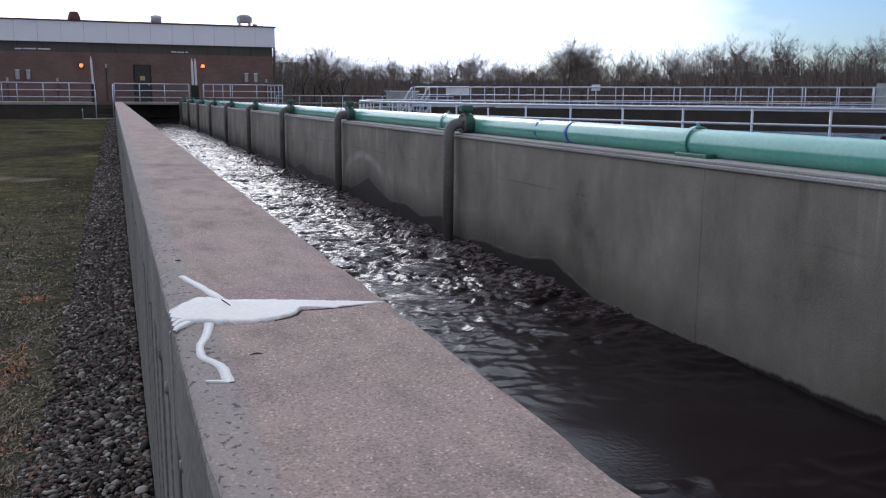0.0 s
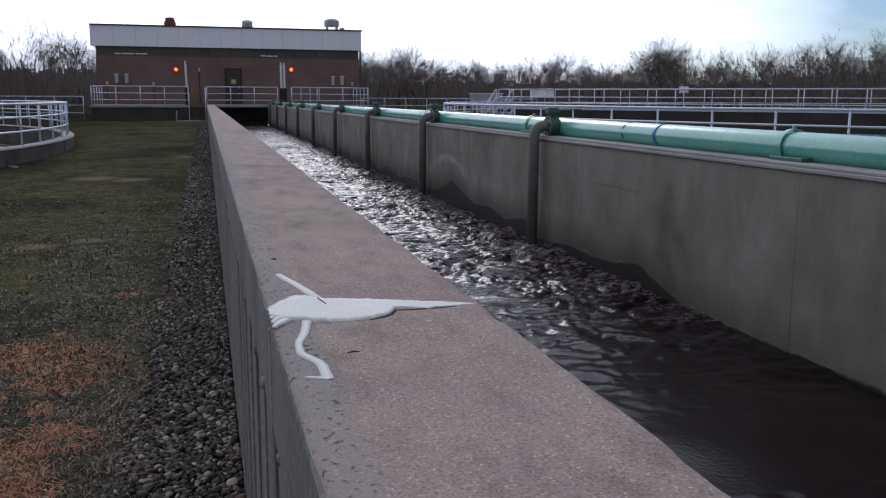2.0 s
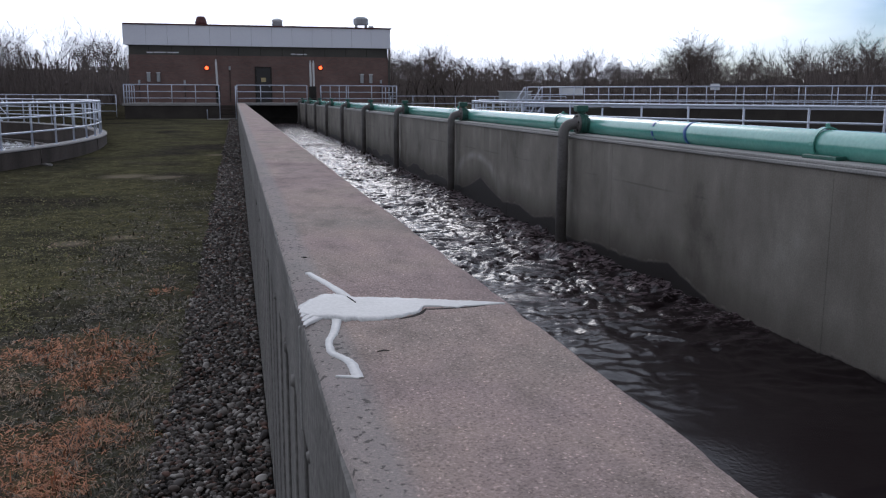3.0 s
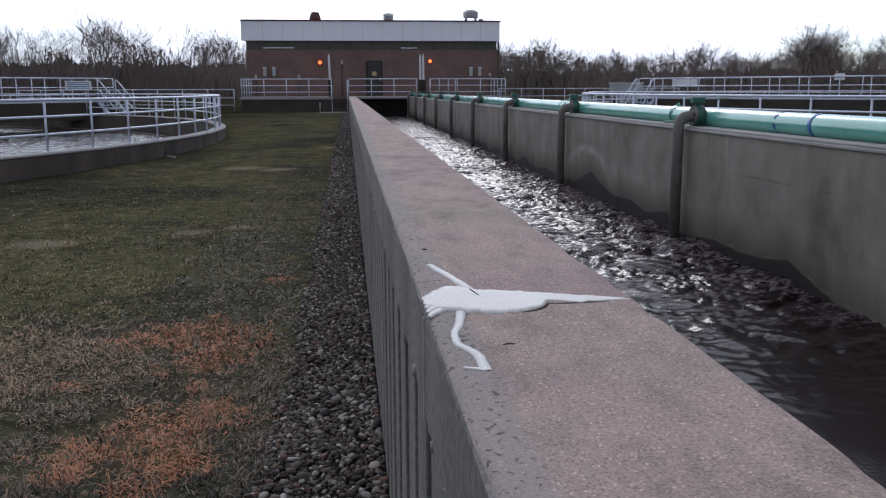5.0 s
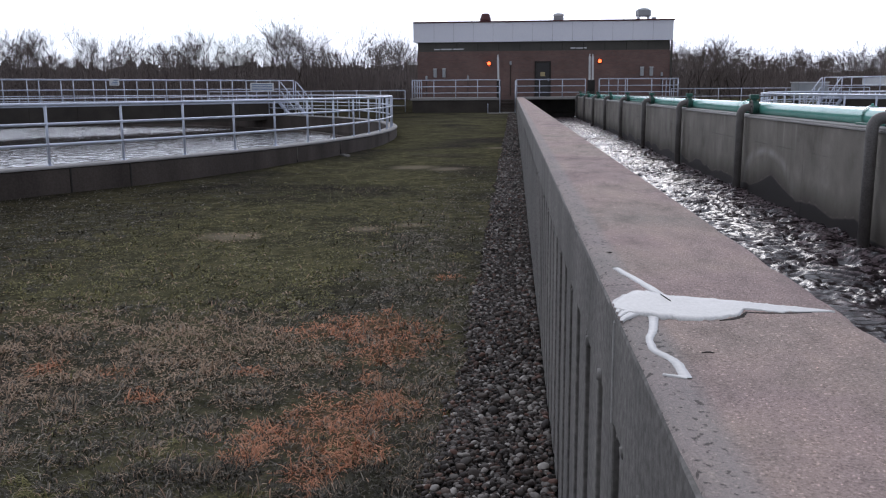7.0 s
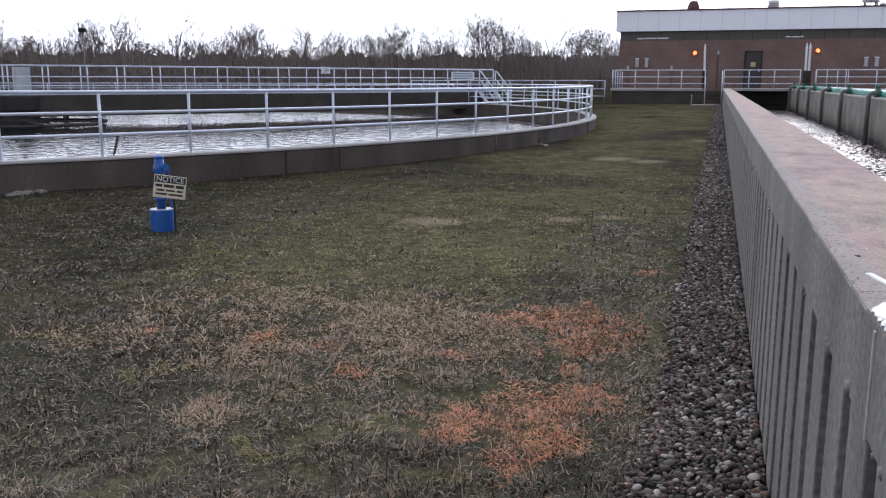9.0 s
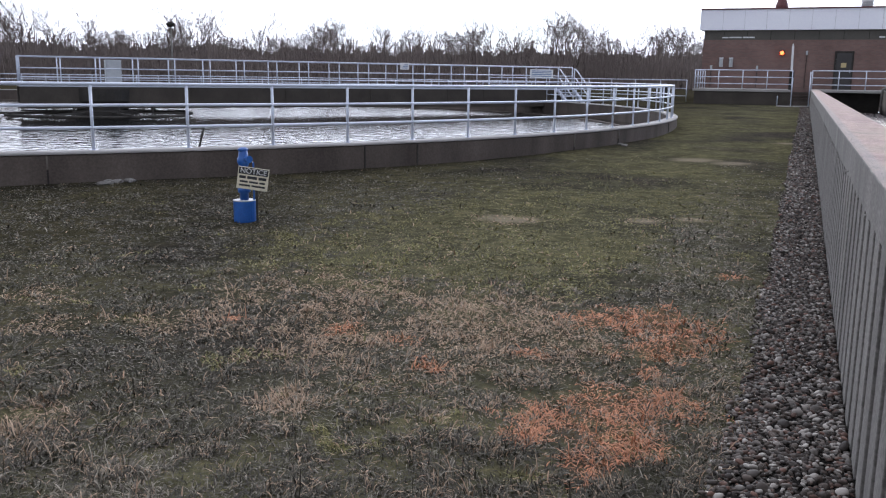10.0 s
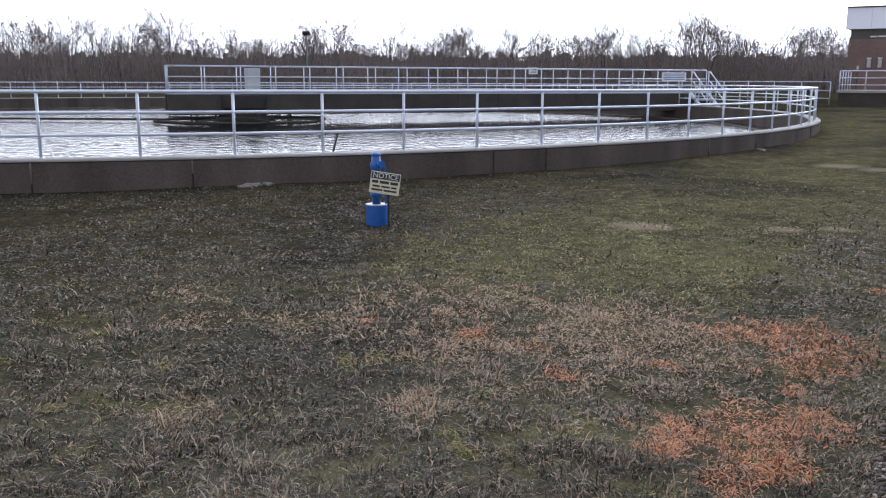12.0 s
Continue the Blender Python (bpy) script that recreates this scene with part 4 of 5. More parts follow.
def build_bridge(c, end, past, box_at, box_size, side, zd=1.10, high=1.07):
    """Access bridge from the rim to past the centre; built along local x from the rim end."""
    c, end = Vector(c), Vector(end)
    u = (c - end).normalized()
    L = (c - end).length + past
    m = pose(end.x, end.y, 0, 0, 0, math.degrees(math.atan2(u.y, u.x)))
    br = thing("access_bridge", "dark steel access bridge with aluminium rails over the tank", "bridge", m, "tank bridges")
    part("deck", box(-0.4, L, -0.65, 0.65, zd - 0.06, zd), M_GREYBOX, br, "grey grating deck")
    for y in (-0.6, 0.6):
        part("girder", box(-0.3, L, y - 0.06, y + 0.06, 0.22, zd - 0.065), M_GIRDER, br)
        part("toe_board", box(-0.4, L, y - 0.012 + 0.07 * (1 if y > 0 else -1), y + 0.012 + 0.07 * (1 if y > 0 else -1), zd - 0.05, zd + 0.12), M_ALU, br, "pale aluminium toe board")
        straight_rail(br, (-0.35, y), (L - 0.05, y), zd, high, 1.39, (1.0, 0.6, 0.28))
    straight_rail(br, (L - 0.05, -0.6), (L - 0.05, 0.6), zd, high, 0.6, (1.0, 0.57))
    for k in range(int(L / 2)):
        part("stiffener", box(1 + 2 * k - 0.01, 1 + 2 * k + 0.01, -0.68, 0.68, 0.3, zd - 0.07), M_GIRDER, br)
    part("pier", box(-0.3, 0.15, -0.7, 0.7, -0.5, 0.21, 0.02), M_TANK, br, "concrete pier")
    # drive and centre column with its scraper arms
    drum = part("centre_column", lathe([(1.0, -1.5), (1.0, -0.05), (1.35, -0.03), (1.35, 0.12), (0.95, 0.16), (0.95, 0.3), (1.15, 0.5), (1.15, 1.0)], 24), M_STEEL_DARK, br, "dark centre column")
    drum.matrix_basis = pose((c - end).length, 0, 0)
    d0 = (c - end).length
    arm = part("skimmer_arm", box(1.0, 17.0, -0.05, 0.05, -0.06, 0.02), M_STEEL_DARK, br, "long dark skimmer arm")
    arm.matrix_basis = pose(d0, 0, 0, 0, 0, -24)
    tube("baffle_ring", [(d0 + 3.5 * math.cos(t), 3.5 * math.sin(t), -0.02) for t in np.linspace(0, 2 * math.pi, 9)[:-1]], 0.07, M_STEEL_DARK, br, 6, True, "eight-sided dark baffle ring at the water")
    for k in range(4):
        spoke = part("spoke", box(-3.5, 3.5, -0.04, 0.04, 0.02, 0.09), M_STEEL_DARK, br)
        spoke.matrix_basis = pose(d0, 0, 0, 0, 0, 8 + 45 * k)
        for s in (-1, 1):
            part("hanger", box(-0.035, 0.035, -0.035, 0.035, -0.1, 0.40), M_STEEL_DARK, spoke).matrix_basis = pose(s * 2.1, 0, 0)
    # stair down at the side of the rim end
    st = thing("bridge_stair", "aluminium stair up to the tank bridge", "stair", m, "bridge stairs")
    for i in range(5):
        a, b = sorted((side * (0.72 + 0.24 * i), side * (0.98 + 0.24 * i)))
        part("tread", box(-0.38, 0.55, a, b, 0.89 - 0.183 * i, 0.93 - 0.183 * i, 0.005), M_ALU, st)
    for x in (-0.42, 0.59):
        tube("stringer", [(x, side * 0.68, 1.04), (x, side * 1.98, 0.06)], 0.11, M_ALU, st, 4)
        for h in (0.55, 1.0):
            tube("hand_rail", bend([(x, side * 0.68, 1.10 + h), (x, side * 0.80, 1.08 + h), (x, side * 1.98, 0.14 + h), (x, side * 1.98, 0.05)], 0.1), 0.026, M_ALU, st, 8)
        tube("rail_post", [(x, side * 0.68, 1.0), (x, side * 0.68, 2.12)], 0.026, M_ALU, st, 8)
        tube("rail_post", [(x, side * 1.32, 0.5), (x, side * 1.32, 1.66)], 0.026, M_ALU, st, 8)
    w, h = box_size
    cab = thing("control_cabinet", "grey control cabinet standing on the tank bridge", "cabinet", m, "bridge cabinets")
    part("body", box(box_at - w / 2, box_at + w / 2, -0.32, 0.0, zd + 0.02, zd + h, 0.01), M_GREYBOX, cab)
    part("door", box(box_at - w / 2 + 0.05, box_at + w / 2 - 0.05, 0.002, 0.02, zd + 0.1, zd + h - 0.06, 0.004), M_GREYBOX, cab)
    for s in (-1, 1):
        part("leg", box(box_at + s * w * 0.4 - 0.03, box_at + s * w * 0.4 + 0.03, -0.2, -0.14, zd, zd + 0.02), M_STEEL_DARK, cab)
    sg = thing("bridge_sign", "small white notice board on the bridge rail", "sign", m, "bridge signs")
    part("plate", box(9.05, 9.5, 0.63, 0.645, zd + 0.82, zd + 1.12, 0.004), M_WHITE, sg)
    for k in range(3):
        part("text_bar", box(9.12, 9.43 - 0.06 * k, 0.646, 0.65, zd + 0.88 + 0.07 * k, zd + 0.905 + 0.07 * k), M_TAPE, sg)
    # white and blue life-ring board at the stair end
    bd = thing("rail_board", "pale blue and white board fixed to the rail", "sign", m, "rail boards")
    part("plate", box(0.9, 2.3, 0.63, 0.65, zd + 0.55, zd + 0.95, 0.004), M_WHITE, bd)
    for k in range(4):
        part("text_bar", box(1.0, 2.2, 0.651, 0.655, zd + 0.60 + 0.085 * k, zd + 0.63 + 0.085 * k), M_TAPE, bd)


build_tank(LC, LR, -28.05, 111)
build_tank(RC, RR, -153.03, 112)
build_bridge((-26.2, 27.9), (-12.1, 45.3), 3.0, 21.9, (0.6, 1.0), 1)
build_bridge(RC, (15.7, 45.4), 3.0, 22.4, (1.2, 1.15), -1, 1.14, 0.98)


def build_tank_clutter():
    rod = thing("leaning_rod", "thin dark rod leaning on the tank rim", "rod")
    a = radians(-37.5)
    p = Vector((LC[0] + (LR - 0.3) * math.cos(a), LC[1] + (LR - 0.3) * math.sin(a), 0))
    tube("shaft", [(p.x, p.y, -0.6), (p.x + 0.06, p.y + 0.06, 0.5), (p.x + 0.11, p.y + 0.13, 0.80)], 0.018, M_STEEL_DARK, rod, 6)
    rng = random.Random(31)
    for k in range(9):
        a = radians(rng.choice((-40.9, -39.6, -38.7, -12.0, -9.5)) + rng.uniform(-0.7, 0.7))
        r = LR + rng.uniform(0.08, 0.40)
        x, y = LC[0] + r * math.cos(a), LC[1] + r * math.sin(a)
        clod = thing("concrete_clod", "pale broken concrete clod at the foot of the tank wall", "rubble", pose(x, y, gz(x, y), 0, 0, rng.uniform(0, 360)), "clods along the tank")
        bm = bmesh.new()
        bmesh.ops.create_icosphere(bm, subdivisions=2, radius=1.0)
        w = rng.uniform(0.05, 0.12)
        for v in bm.verts:
            v.co *= 1 + 0.3 * noise.noise(v.co * 1.6 + Vector((k, 0, 0)))
            v.co = Vector((v.co.x * w, v.co.y * w * 0.55, max(-0.01, v.co.z * 0.035 + 0.015)))
        part("lump", bm, M_RIB, clod)
    fl = thing("floating_board", "dark board that floats on the tank water", "board")
    a = radians(-40.9)
    q = (LC[0] + (LR - 2.4) * math.cos(a), LC[1] + (LR - 2.4) * math.sin(a))
    o = part("plank", box(-0.45, 0.45, -0.09, 0.09, ZP - 0.03, ZP + 0.05, 0.01), M_STEEL_DARK, fl)
    o.matrix_basis = pose(q[0], q[1], 0, 0, 0, 47)


build_tank_clutter()


# ---- platform at the end of the channel ----
PZD = 1.20


def build_platform():
    left = thing("platform", "concrete platform in front of the brick building", "platform", group="platforms")
    part("wall", box(-5.9, -0.95, Y1, Y1 + 0.3, -0.2, PZD - 0.14), M_GIRDER, left, "dark weathered wall")
    part("wall", box(-5.9, -5.6, Y1 + 0.31, 55.9, -0.2, PZD - 0.14), M_TANK, left)
    part("slab", box(-6.0, -0.95, Y1 - 0.08, 55.95, PZD - 0.135, PZD, 0.01), M_COPE, left, "pale slab edge")
    mid = thing("platform", "concrete walkway slab over the channel's end", "platform", group="platforms")
    part("slab", box(-0.02, 3.95, Y1 + 0.004, 55.95, PZD - 0.115, PZD + 0.01, 0.01), M_COPE, mid)
    right = thing("platform", "concrete platform beside the channel", "platform", group="platforms")
    part("slab", box(3.96, 9.05, Y1 - 0.06, 55.95, PZD - 0.10, PZD + 0.01, 0.01), M_COPE, right)
    part("wall", box(4.1, 9.0, Y1, Y1 + 0.3, -0.2, PZD - 0.104), M_TANK, right)
    for a, b in (((-5.9, Y1), (-0.95, Y1)), ((-5.9, Y1 + 0.1), (-5.9, 55.8)), ((0.02, Y1 + 0.06), (3.85, Y1 + 0.06)), ((4.6, Y1), (8.95, Y1)), ((8.95, Y1 + 0.1), (8.95, 55.8)), ((-0.95, Y1 + 0.1), (-0.95, Y1 + 1.2))):
        r = thing("platform_railing", "aluminium guard rail on the platform edge", "railing", group="platform railings")
        straight_rail(r, a, b, PZD + 0.01, 0.98, 1.28, (1.0, 0.63, 0.27), 0.026)
    gate = thing("rail_gate", "doubled aluminium gate section of the guard rail", "gate")
    straight_rail(gate, (4.62, Y1 - 0.09), (6.15, Y1 - 0.09), PZD + 0.02, 0.98, 0.5, (1.0, 0.63, 0.27, 0.08), 0.022)
    st = thing("platform_stair", "short concrete stair up to the platform", "stair")
    for i in range(5):
        part("step", box(-0.90, -0.06, Y1 - 0.25 + 0.28 * i, Y1 + 1.3, 0.25 + 0.17 * i, 0.40 + 0.17 * i, 0.008), M_TANK, st)
    part("pad", box(-1.6, 0.0, Y1 - 1.3, Y1 - 0.27, 0.2, 0.375, 0.01), M_COPE, st, "pale concrete pad at the foot")
    for x in (-0.92, -0.06):
        tube("hand_rail", bend([(x, Y1 + 1.1, 1.2), (x, Y1 + 1.1, 2.15), (x, Y1 + 0.5, 2.1), (x, Y1 - 0.3, 1.45), (x, Y1 - 0.3, 0.35)], 0.12), 0.026, M_ALU, st, 8)
    # tall white gate frames
    for xs, lean in (((-0.99, ), 1.5), ((4.10, 4.27), 0.6)):
        g = thing("gate_frame", "tall white sluice gate frame on the platform", "sluice gate", group="sluice gate frames")
        for x in xs:
            b = box(-0.055, 0.055, -0.05, 0.05, 0, 2.25, 0.008)
            o = part("upright", b, M_WHITE, g)
            o.matrix_basis = pose(x, Y1 + 0.25, PZD, 0, -lean, 0)
            b = lathe([(0.03, 2.25), (0.03, 2.36), (0.012, 2.38)], 8)
            part("stem_cap", b, M_WHITE, o)
        part("operator", box(xs[0] - 0.12, xs[-1] + 0.12, Y1 + 0.14, Y1 + 0.42, PZD, PZD + 0.95, 0.02), M_STEEL_DARK, g, "dark gate operator housing")
    ped = thing("junction_post", "dark steel post with a box beside the platform", "post")
    part("shaft", box(-7.6, -7.5, 51.0, 51.1, 0.2, 1.35, 0.005), M_STEEL_DARK, ped)
    part("box", box(-7.72, -7.38, 50.9, 51.0, 0.75, 1.3, 0.01), M_STEEL_DARK, ped)
    fa = thing("spigot", "pale hose spigot against the platform wall", "spigot")
    tube("pipe", bend([(-1.6, Y1 - 0.1, 0.3), (-1.6, Y1 - 0.1, 0.85), (-1.6, Y1 - 0.3, 0.85), (-1.6, Y1 - 0.3, 0.75)], 0.05), 0.03, M_ALU, fa, 8)


build_platform()


# ---- brick building ----
def build_house():
    Y = 56.0
    h = thing("plant_building", "dark red brick plant building with a white metal fascia", "building")
    part("wall", box(-6.15, 9.37, Y, Y + 10, 0.0, 4.0), M_BRICK, h, "dark red brick wall")
    part("upper_panel", box(-6.12, 9.34, Y + 0.03, Y + 9.97, 4.002, 4.55), M_STRIP, h, "dark olive panel band")
    for k in range(12):
        part("panel_seam", box(-5.0 + 1.3 * k, -4.97 + 1.3 * k, Y + 0.012, Y + 0.05, 4.01, 4.54), M_STEEL_DARK, h)
    part("fascia", box(-6.30, 9.49, Y - 0.18, Y + 10.2, 4.552, 5.72, 0.01), M_FASCIA, h, "pale blue-white metal fascia")
    for k in range(1, 13):
        part("fascia_seam", box(-6.3 + 1.215 * k - 0.006, -6.3 + 1.215 * k + 0.006, Y - 0.19, Y - 0.17, 4.56, 5.71), M_GREYBOX, h)
    part("roof_trim", box(-6.38, 9.57, Y - 0.25, Y + 10.28, 5.722, 5.80, 0.01), M_TRIM, h, "thin dark red roof trim")
    part("fascia_corner", box(-6.38, -6.30, Y - 0.2, Y + 0.1, 4.56, 5.72), M_FASCIA, h)
    part("downspout", box(9.38, 9.48, Y - 0.1, Y + 0.0, 0.3, 4.54, 0.01), M_STRIP, h)
    d = part("door", box(1.22, 2.06, Y - 0.05, Y + 0.02, 1.21, 3.28, 0.01), M_DOOR, h, "dark closed door")
    part("door_frame", box(1.14, 1.215, Y - 0.07, Y + 0.02, 1.21, 3.36), M_STEEL_DARK, h)
    part("door_frame", box(2.065, 2.14, Y - 0.07, Y + 0.02, 1.21, 3.36), M_STEEL_DARK, h)
    part("door_frame", box(1.217, 2.063, Y - 0.07, Y + 0.02, 3.285, 3.36), M_STEEL_DARK, h)
    part("door_sign", box(1.5, 1.78, Y - 0.065, Y - 0.052, 2.45, 2.70), M_YELLOW, d, "small yellow warning plate")
    part("door_handle", box(1.96, 2.02, Y - 0.09, Y - 0.052, 2.15, 2.3), M_ALU, d)
    for x0, x1, z in ((-5.1, -4.75, 4.13), (-4.68, -4.0, 4.14), (-3.92, -3.27, 4.14), (3.33, 3.62, 4.14), (3.68, 4.08, 4.13), (4.14, 4.30, 4.14)):
        part("letter_bar", box(x0, x1, Y + 0.005, Y + 0.03, z - 0.035, z + 0.035), M_WHITE, h, "white wall lettering too small to read")
    for x in (-5.05, -4.49, 7.69, 8.25):
        l = thing("wall_fixture", "pale vertical box fixed to the brick wall", "fixture", group="wall boxes on the building")
        part("body", box(x - 0.1, x + 0.1, Y - 0.16, Y - 0.002, 2.42, 2.92, 0.02), M_GREYBOX, l)
        part("cap", box(x - 0.12, x + 0.12, Y - 0.18, Y - 0.002, 2.922, 2.97, 0.01), M_WHITE, l)
    for x, z in ((-1.69, 3.25), (5.12, 3.33)):
        l = thing("beacon_lamp", "lit orange beacon lamp on the brick wall", "lamp", group="beacon lamps on the building")
        b = lathe([(0.14, 0.0), (0.16, 0.03), (0.16, 0.06), (0.12, 0.08)], 16)
        part("housing", b, M_STEEL_DARK, l).matrix_basis = pose(x, Y - 0.001, z, 90)
        b = lathe([(0.11, 0.082), (0.11, 0.12), (0.09, 0.16), (0.04, 0.18)], 16)
        part("lens", b, M_LAMP, l, "glowing orange lens", True).matrix_basis = pose(x, Y - 0.001, z, 90)
    for x, z in ((-3.0, 2.3), (-5.6, 2.3), (-0.35, 3.15), (8.9, 2.4)):
        p = thing("conduit_box", "small dark conduit box on the brick wall", "box", group="conduit boxes on the building")
        part("body", box(x - 0.06, x + 0.06, Y - 0.1, Y - 0.002, z, z + 0.22, 0.01), M_GREYBOX, p)
        part("conduit", box(x - 0.015, x + 0.015, Y - 0.05, Y - 0.002, 1.25, z - 0.002), M_STEEL_DARK, p)
    a = thing("roof_vent", "maroon mushroom roof vent", "roof vent", pose(-1.95, Y + 1.2, 5.80), "roof vents")
    part("curb", lathe([(0.26, 0.0), (0.26, 0.12)], 16), M_TRIM, a)
    part("hood", lathe([(0.36, 0.12), (0.36, 0.2), (0.25, 0.52), (0.2, 0.56)], 16), M_TRIM, a, "maroon tapered hood")
    a = thing("roof_vent", "pale round roof vent", "roof vent", pose(2.62, Y + 1.2, 5.80), "roof vents")
    part("drum", lathe([(0.30, 0.0), (0.30, 0.14), (0.34, 0.15), (0.34, 0.24), (0.30, 0.25), (0.30, 0.34)], 16), M_GREYBOX, a)
    part("cap", lathe([(0.34, 0.342), (0.34, 0.44), (0.22, 0.52), (0.05, 0.55)], 16), M_WHITE, a)
    a = thing("roof_fan", "pale boxy roof fan on short legs", "roof fan", pose(7.85, Y + 1.2, 5.80), "roof vents")
    part("hood", lathe([(0.46, 0.26), (0.48, 0.3), (0.48, 0.62), (0.3, 0.74), (0.05, 0.78)], 8), M_GREYBOX, a)
    for s in (-1, 1):
        for q in (-1, 1):
            part("leg", box(s * 0.3 - 0.04, s * 0.3 + 0.04, q * 0.3 - 0.04, q * 0.3 + 0.04, 0, 0.262), M_GREYBOX, a)
    part("motor", box(0.5, 0.78, -0.15, 0.15, 0.0, 0.2, 0.02), M_GREYBOX, a)
    part("curb", box(-0.42, 0.42, -0.42, 0.42, 0, 0.06), M_GREYBOX, a)


build_house()


def build_yard():
    for a, b in (((-6.6, 53.0), (-21.0, 60.0)), ((9.6, 56.5), (24.0, 63.0))):
        r = thing("yard_railing", "aluminium guard rail in the yard behind", "railing", group="yard railings")
        straight_rail(r, a, b, 0.38, 1.25, 1.8, (1.0, 0.62, 0.28), 0.026)
    # walkway cabinet and landing beside the far tank
    c = thing("valve_cabinet", "grey cabinet on legs beside the tank", "cabinet", pose(16.3, 51.4, 0.35, 0, 0, 15))
    part("body", box(-0.9, 0.9, -0.4, 0.4, 0.75, 1.55, 0.02), M_GREYBOX, c)
    for x in (-0.8, 0.8):
        part("leg", box(x - 0.05, x + 0.05, -0.3, 0.3, 0, 0.748), M_STEEL_DARK, c)
    part("hood", box(-0.95, 0.95, -0.45, 0.45, 1.552, 1.6, 0.01), M_WHITE, c)
    land = thing("landing_railing", "aluminium rails round a landing beside the tank", "railing", pose(15.9, 49.8, 0.33, 0, 0, 15))
    straight_rail(land, (-1.6, 0), (1.8, 0), 0, 1.1, 0.6)
    straight_rail(land, (-1.6, 0), (-1.6, 1.6), 0, 1.1, 0.8)
    f = thing("flood_light", "tall slim pole with a small dark flood light", "flood light", pose(-47.3, 58.6, 0.3))
    tube("pole", [(0, 0, 0), (0, 0, 4.95)], [0.09, 0.06], M_IRON, f, 8)
    part("lamp_head", lathe([(0.10, 4.9), (0.30, 4.98), (0.36, 5.12), (0.28, 5.26), (0.08, 5.30)], 12), M_STEEL_DARK, f)
    part("bracket", box(-0.30, 0.42, -0.04, 0.04, 4.93, 5.0), M_IRON, f)


build_yard()


# ---- blue hydrant with its notice ----
def build_hydrant():
    h = thing("yard_hydrant", "blue enamelled yard hydrant in the grass", "hydrant", pose(-5.94, 8.13, 0.0))
    z0 = gz(-5.94, 8.13) - 0.03
    part("base_can", lathe([(0.115, z0), (0.122, 0.02), (0.122, 0.235), (0.117, 0.245), (0.10, 0.246)], 24), M_BLUE, h, "", False)
    part("base_lip", lathe([(0.1225, 0.238), (0.1245, 0.242), (0.1235, 0.2465), (0.120, 0.247)], 24), M_GREYBOX, h, "worn pale lip")
    part("barrel", lathe([(0.048, 0.24), (0.048, 0.33), (0.068, 0.335), (0.068, 0.375), (0.050, 0.38), (0.050, 0.62), (0.054, 0.63), (0.066, 0.66), (0.066, 0.70), (0.054, 0.72), (0.048, 0.78), (0.038, 0.79)], 20), M_BLUE, h, "", True)
    part("cap", lathe([(0.048, 0.785), (0.058, 0.79), (0.058, 0.806), (0.036, 0.82), (0.018, 0.825)], 18), M_BLUE, h)
    n = part("nozzle", lathe([(0.032, 0.05), (0.032, 0.105), (0.040, 0.106), (0.040, 0.13)], 12), M_BLUE, h)
    n.matrix_basis = pose(0, 0, 0.70, 90, 0, 65)
    for k in range(6):
        b = lathe([(0.008, 0.329), (0.008, 0.381)], 6)
        part("bolt", b, M_BLUE, h).matrix_basis = pose(0.059 * math.cos(k), 0.059 * math.sin(k), 0)
    part("side_rod", box(0.095, 0.115, -0.01, 0.01, 0.246, 0.66), M_BLUE, h).matrix_basis = pose(0, 0, 0, 0, 0, 35)
    # the notice faces the channel
    face = math.degrees(math.atan2(5.6, 8.13))
    s = thing("notice_sign", "tilted cream notice board with a black heading on a stake", "sign", pose(-5.94 + 0.20, 8.13 - 0.06, 0.0, 0, 0, face - 8))
    part("stake", box(-0.012, 0.012, 0.008, 0.026, -0.02, 0.62), M_STEEL_DARK, s)
    t = part("board", box(-0.165, 0.165, -0.006, 0.006, -0.125, 0.115, 0.003), M_CREAM, s)
    t.matrix_basis = pose(-0.035, 0, 0.50, 0, 8, 0)
    part("heading", box(-0.158, 0.158, -0.0085, -0.0062, 0.035, 0.108), M_BLACK, t, "black heading panel")
    cu = bpy.data.curves.new("heading_text", "FONT")
    cu.body, cu.size, cu.align_x, cu.align_y, cu.extrude = "NOTICE", 0.078, "CENTER", "CENTER", 0.0008
    tmp = bpy.data.objects.new("tmp_text", cu)
    scene.collection.objects.link(tmp)
    me = bpy.data.meshes.new_from_object(tmp.evaluated_get(bpy.context.evaluated_depsgraph_get()))
    bpy.data.objects.remove(tmp)
    me.materials.clear()
    me.materials.append(M_WHITE)
    part("heading_text", me, M_WHITE, t, "white word NOTICE").matrix_basis = pose(0, -0.0098, 0.071, 90, 0, 0)
    for k, (a, b) in enumerate(((-0.145, -0.075), (-0.06, 0.045), (0.06, 0.145))):
        part("text_bar", box(a, b, -0.008, -0.0062, -0.012, 0.018), M_BLACK, t)
    for z, segs in ((-0.045, ((-0.135, -0.05), (-0.035, 0.06), (0.075, 0.135))), (-0.085, ((-0.14, -0.02), (-0.005, 0.14)))):
        for a, b in segs:
            part("text_bar", box(a, b, -0.008, -0.0062, z - 0.010, z + 0.010), M_BLACK, t)


build_hydrant()


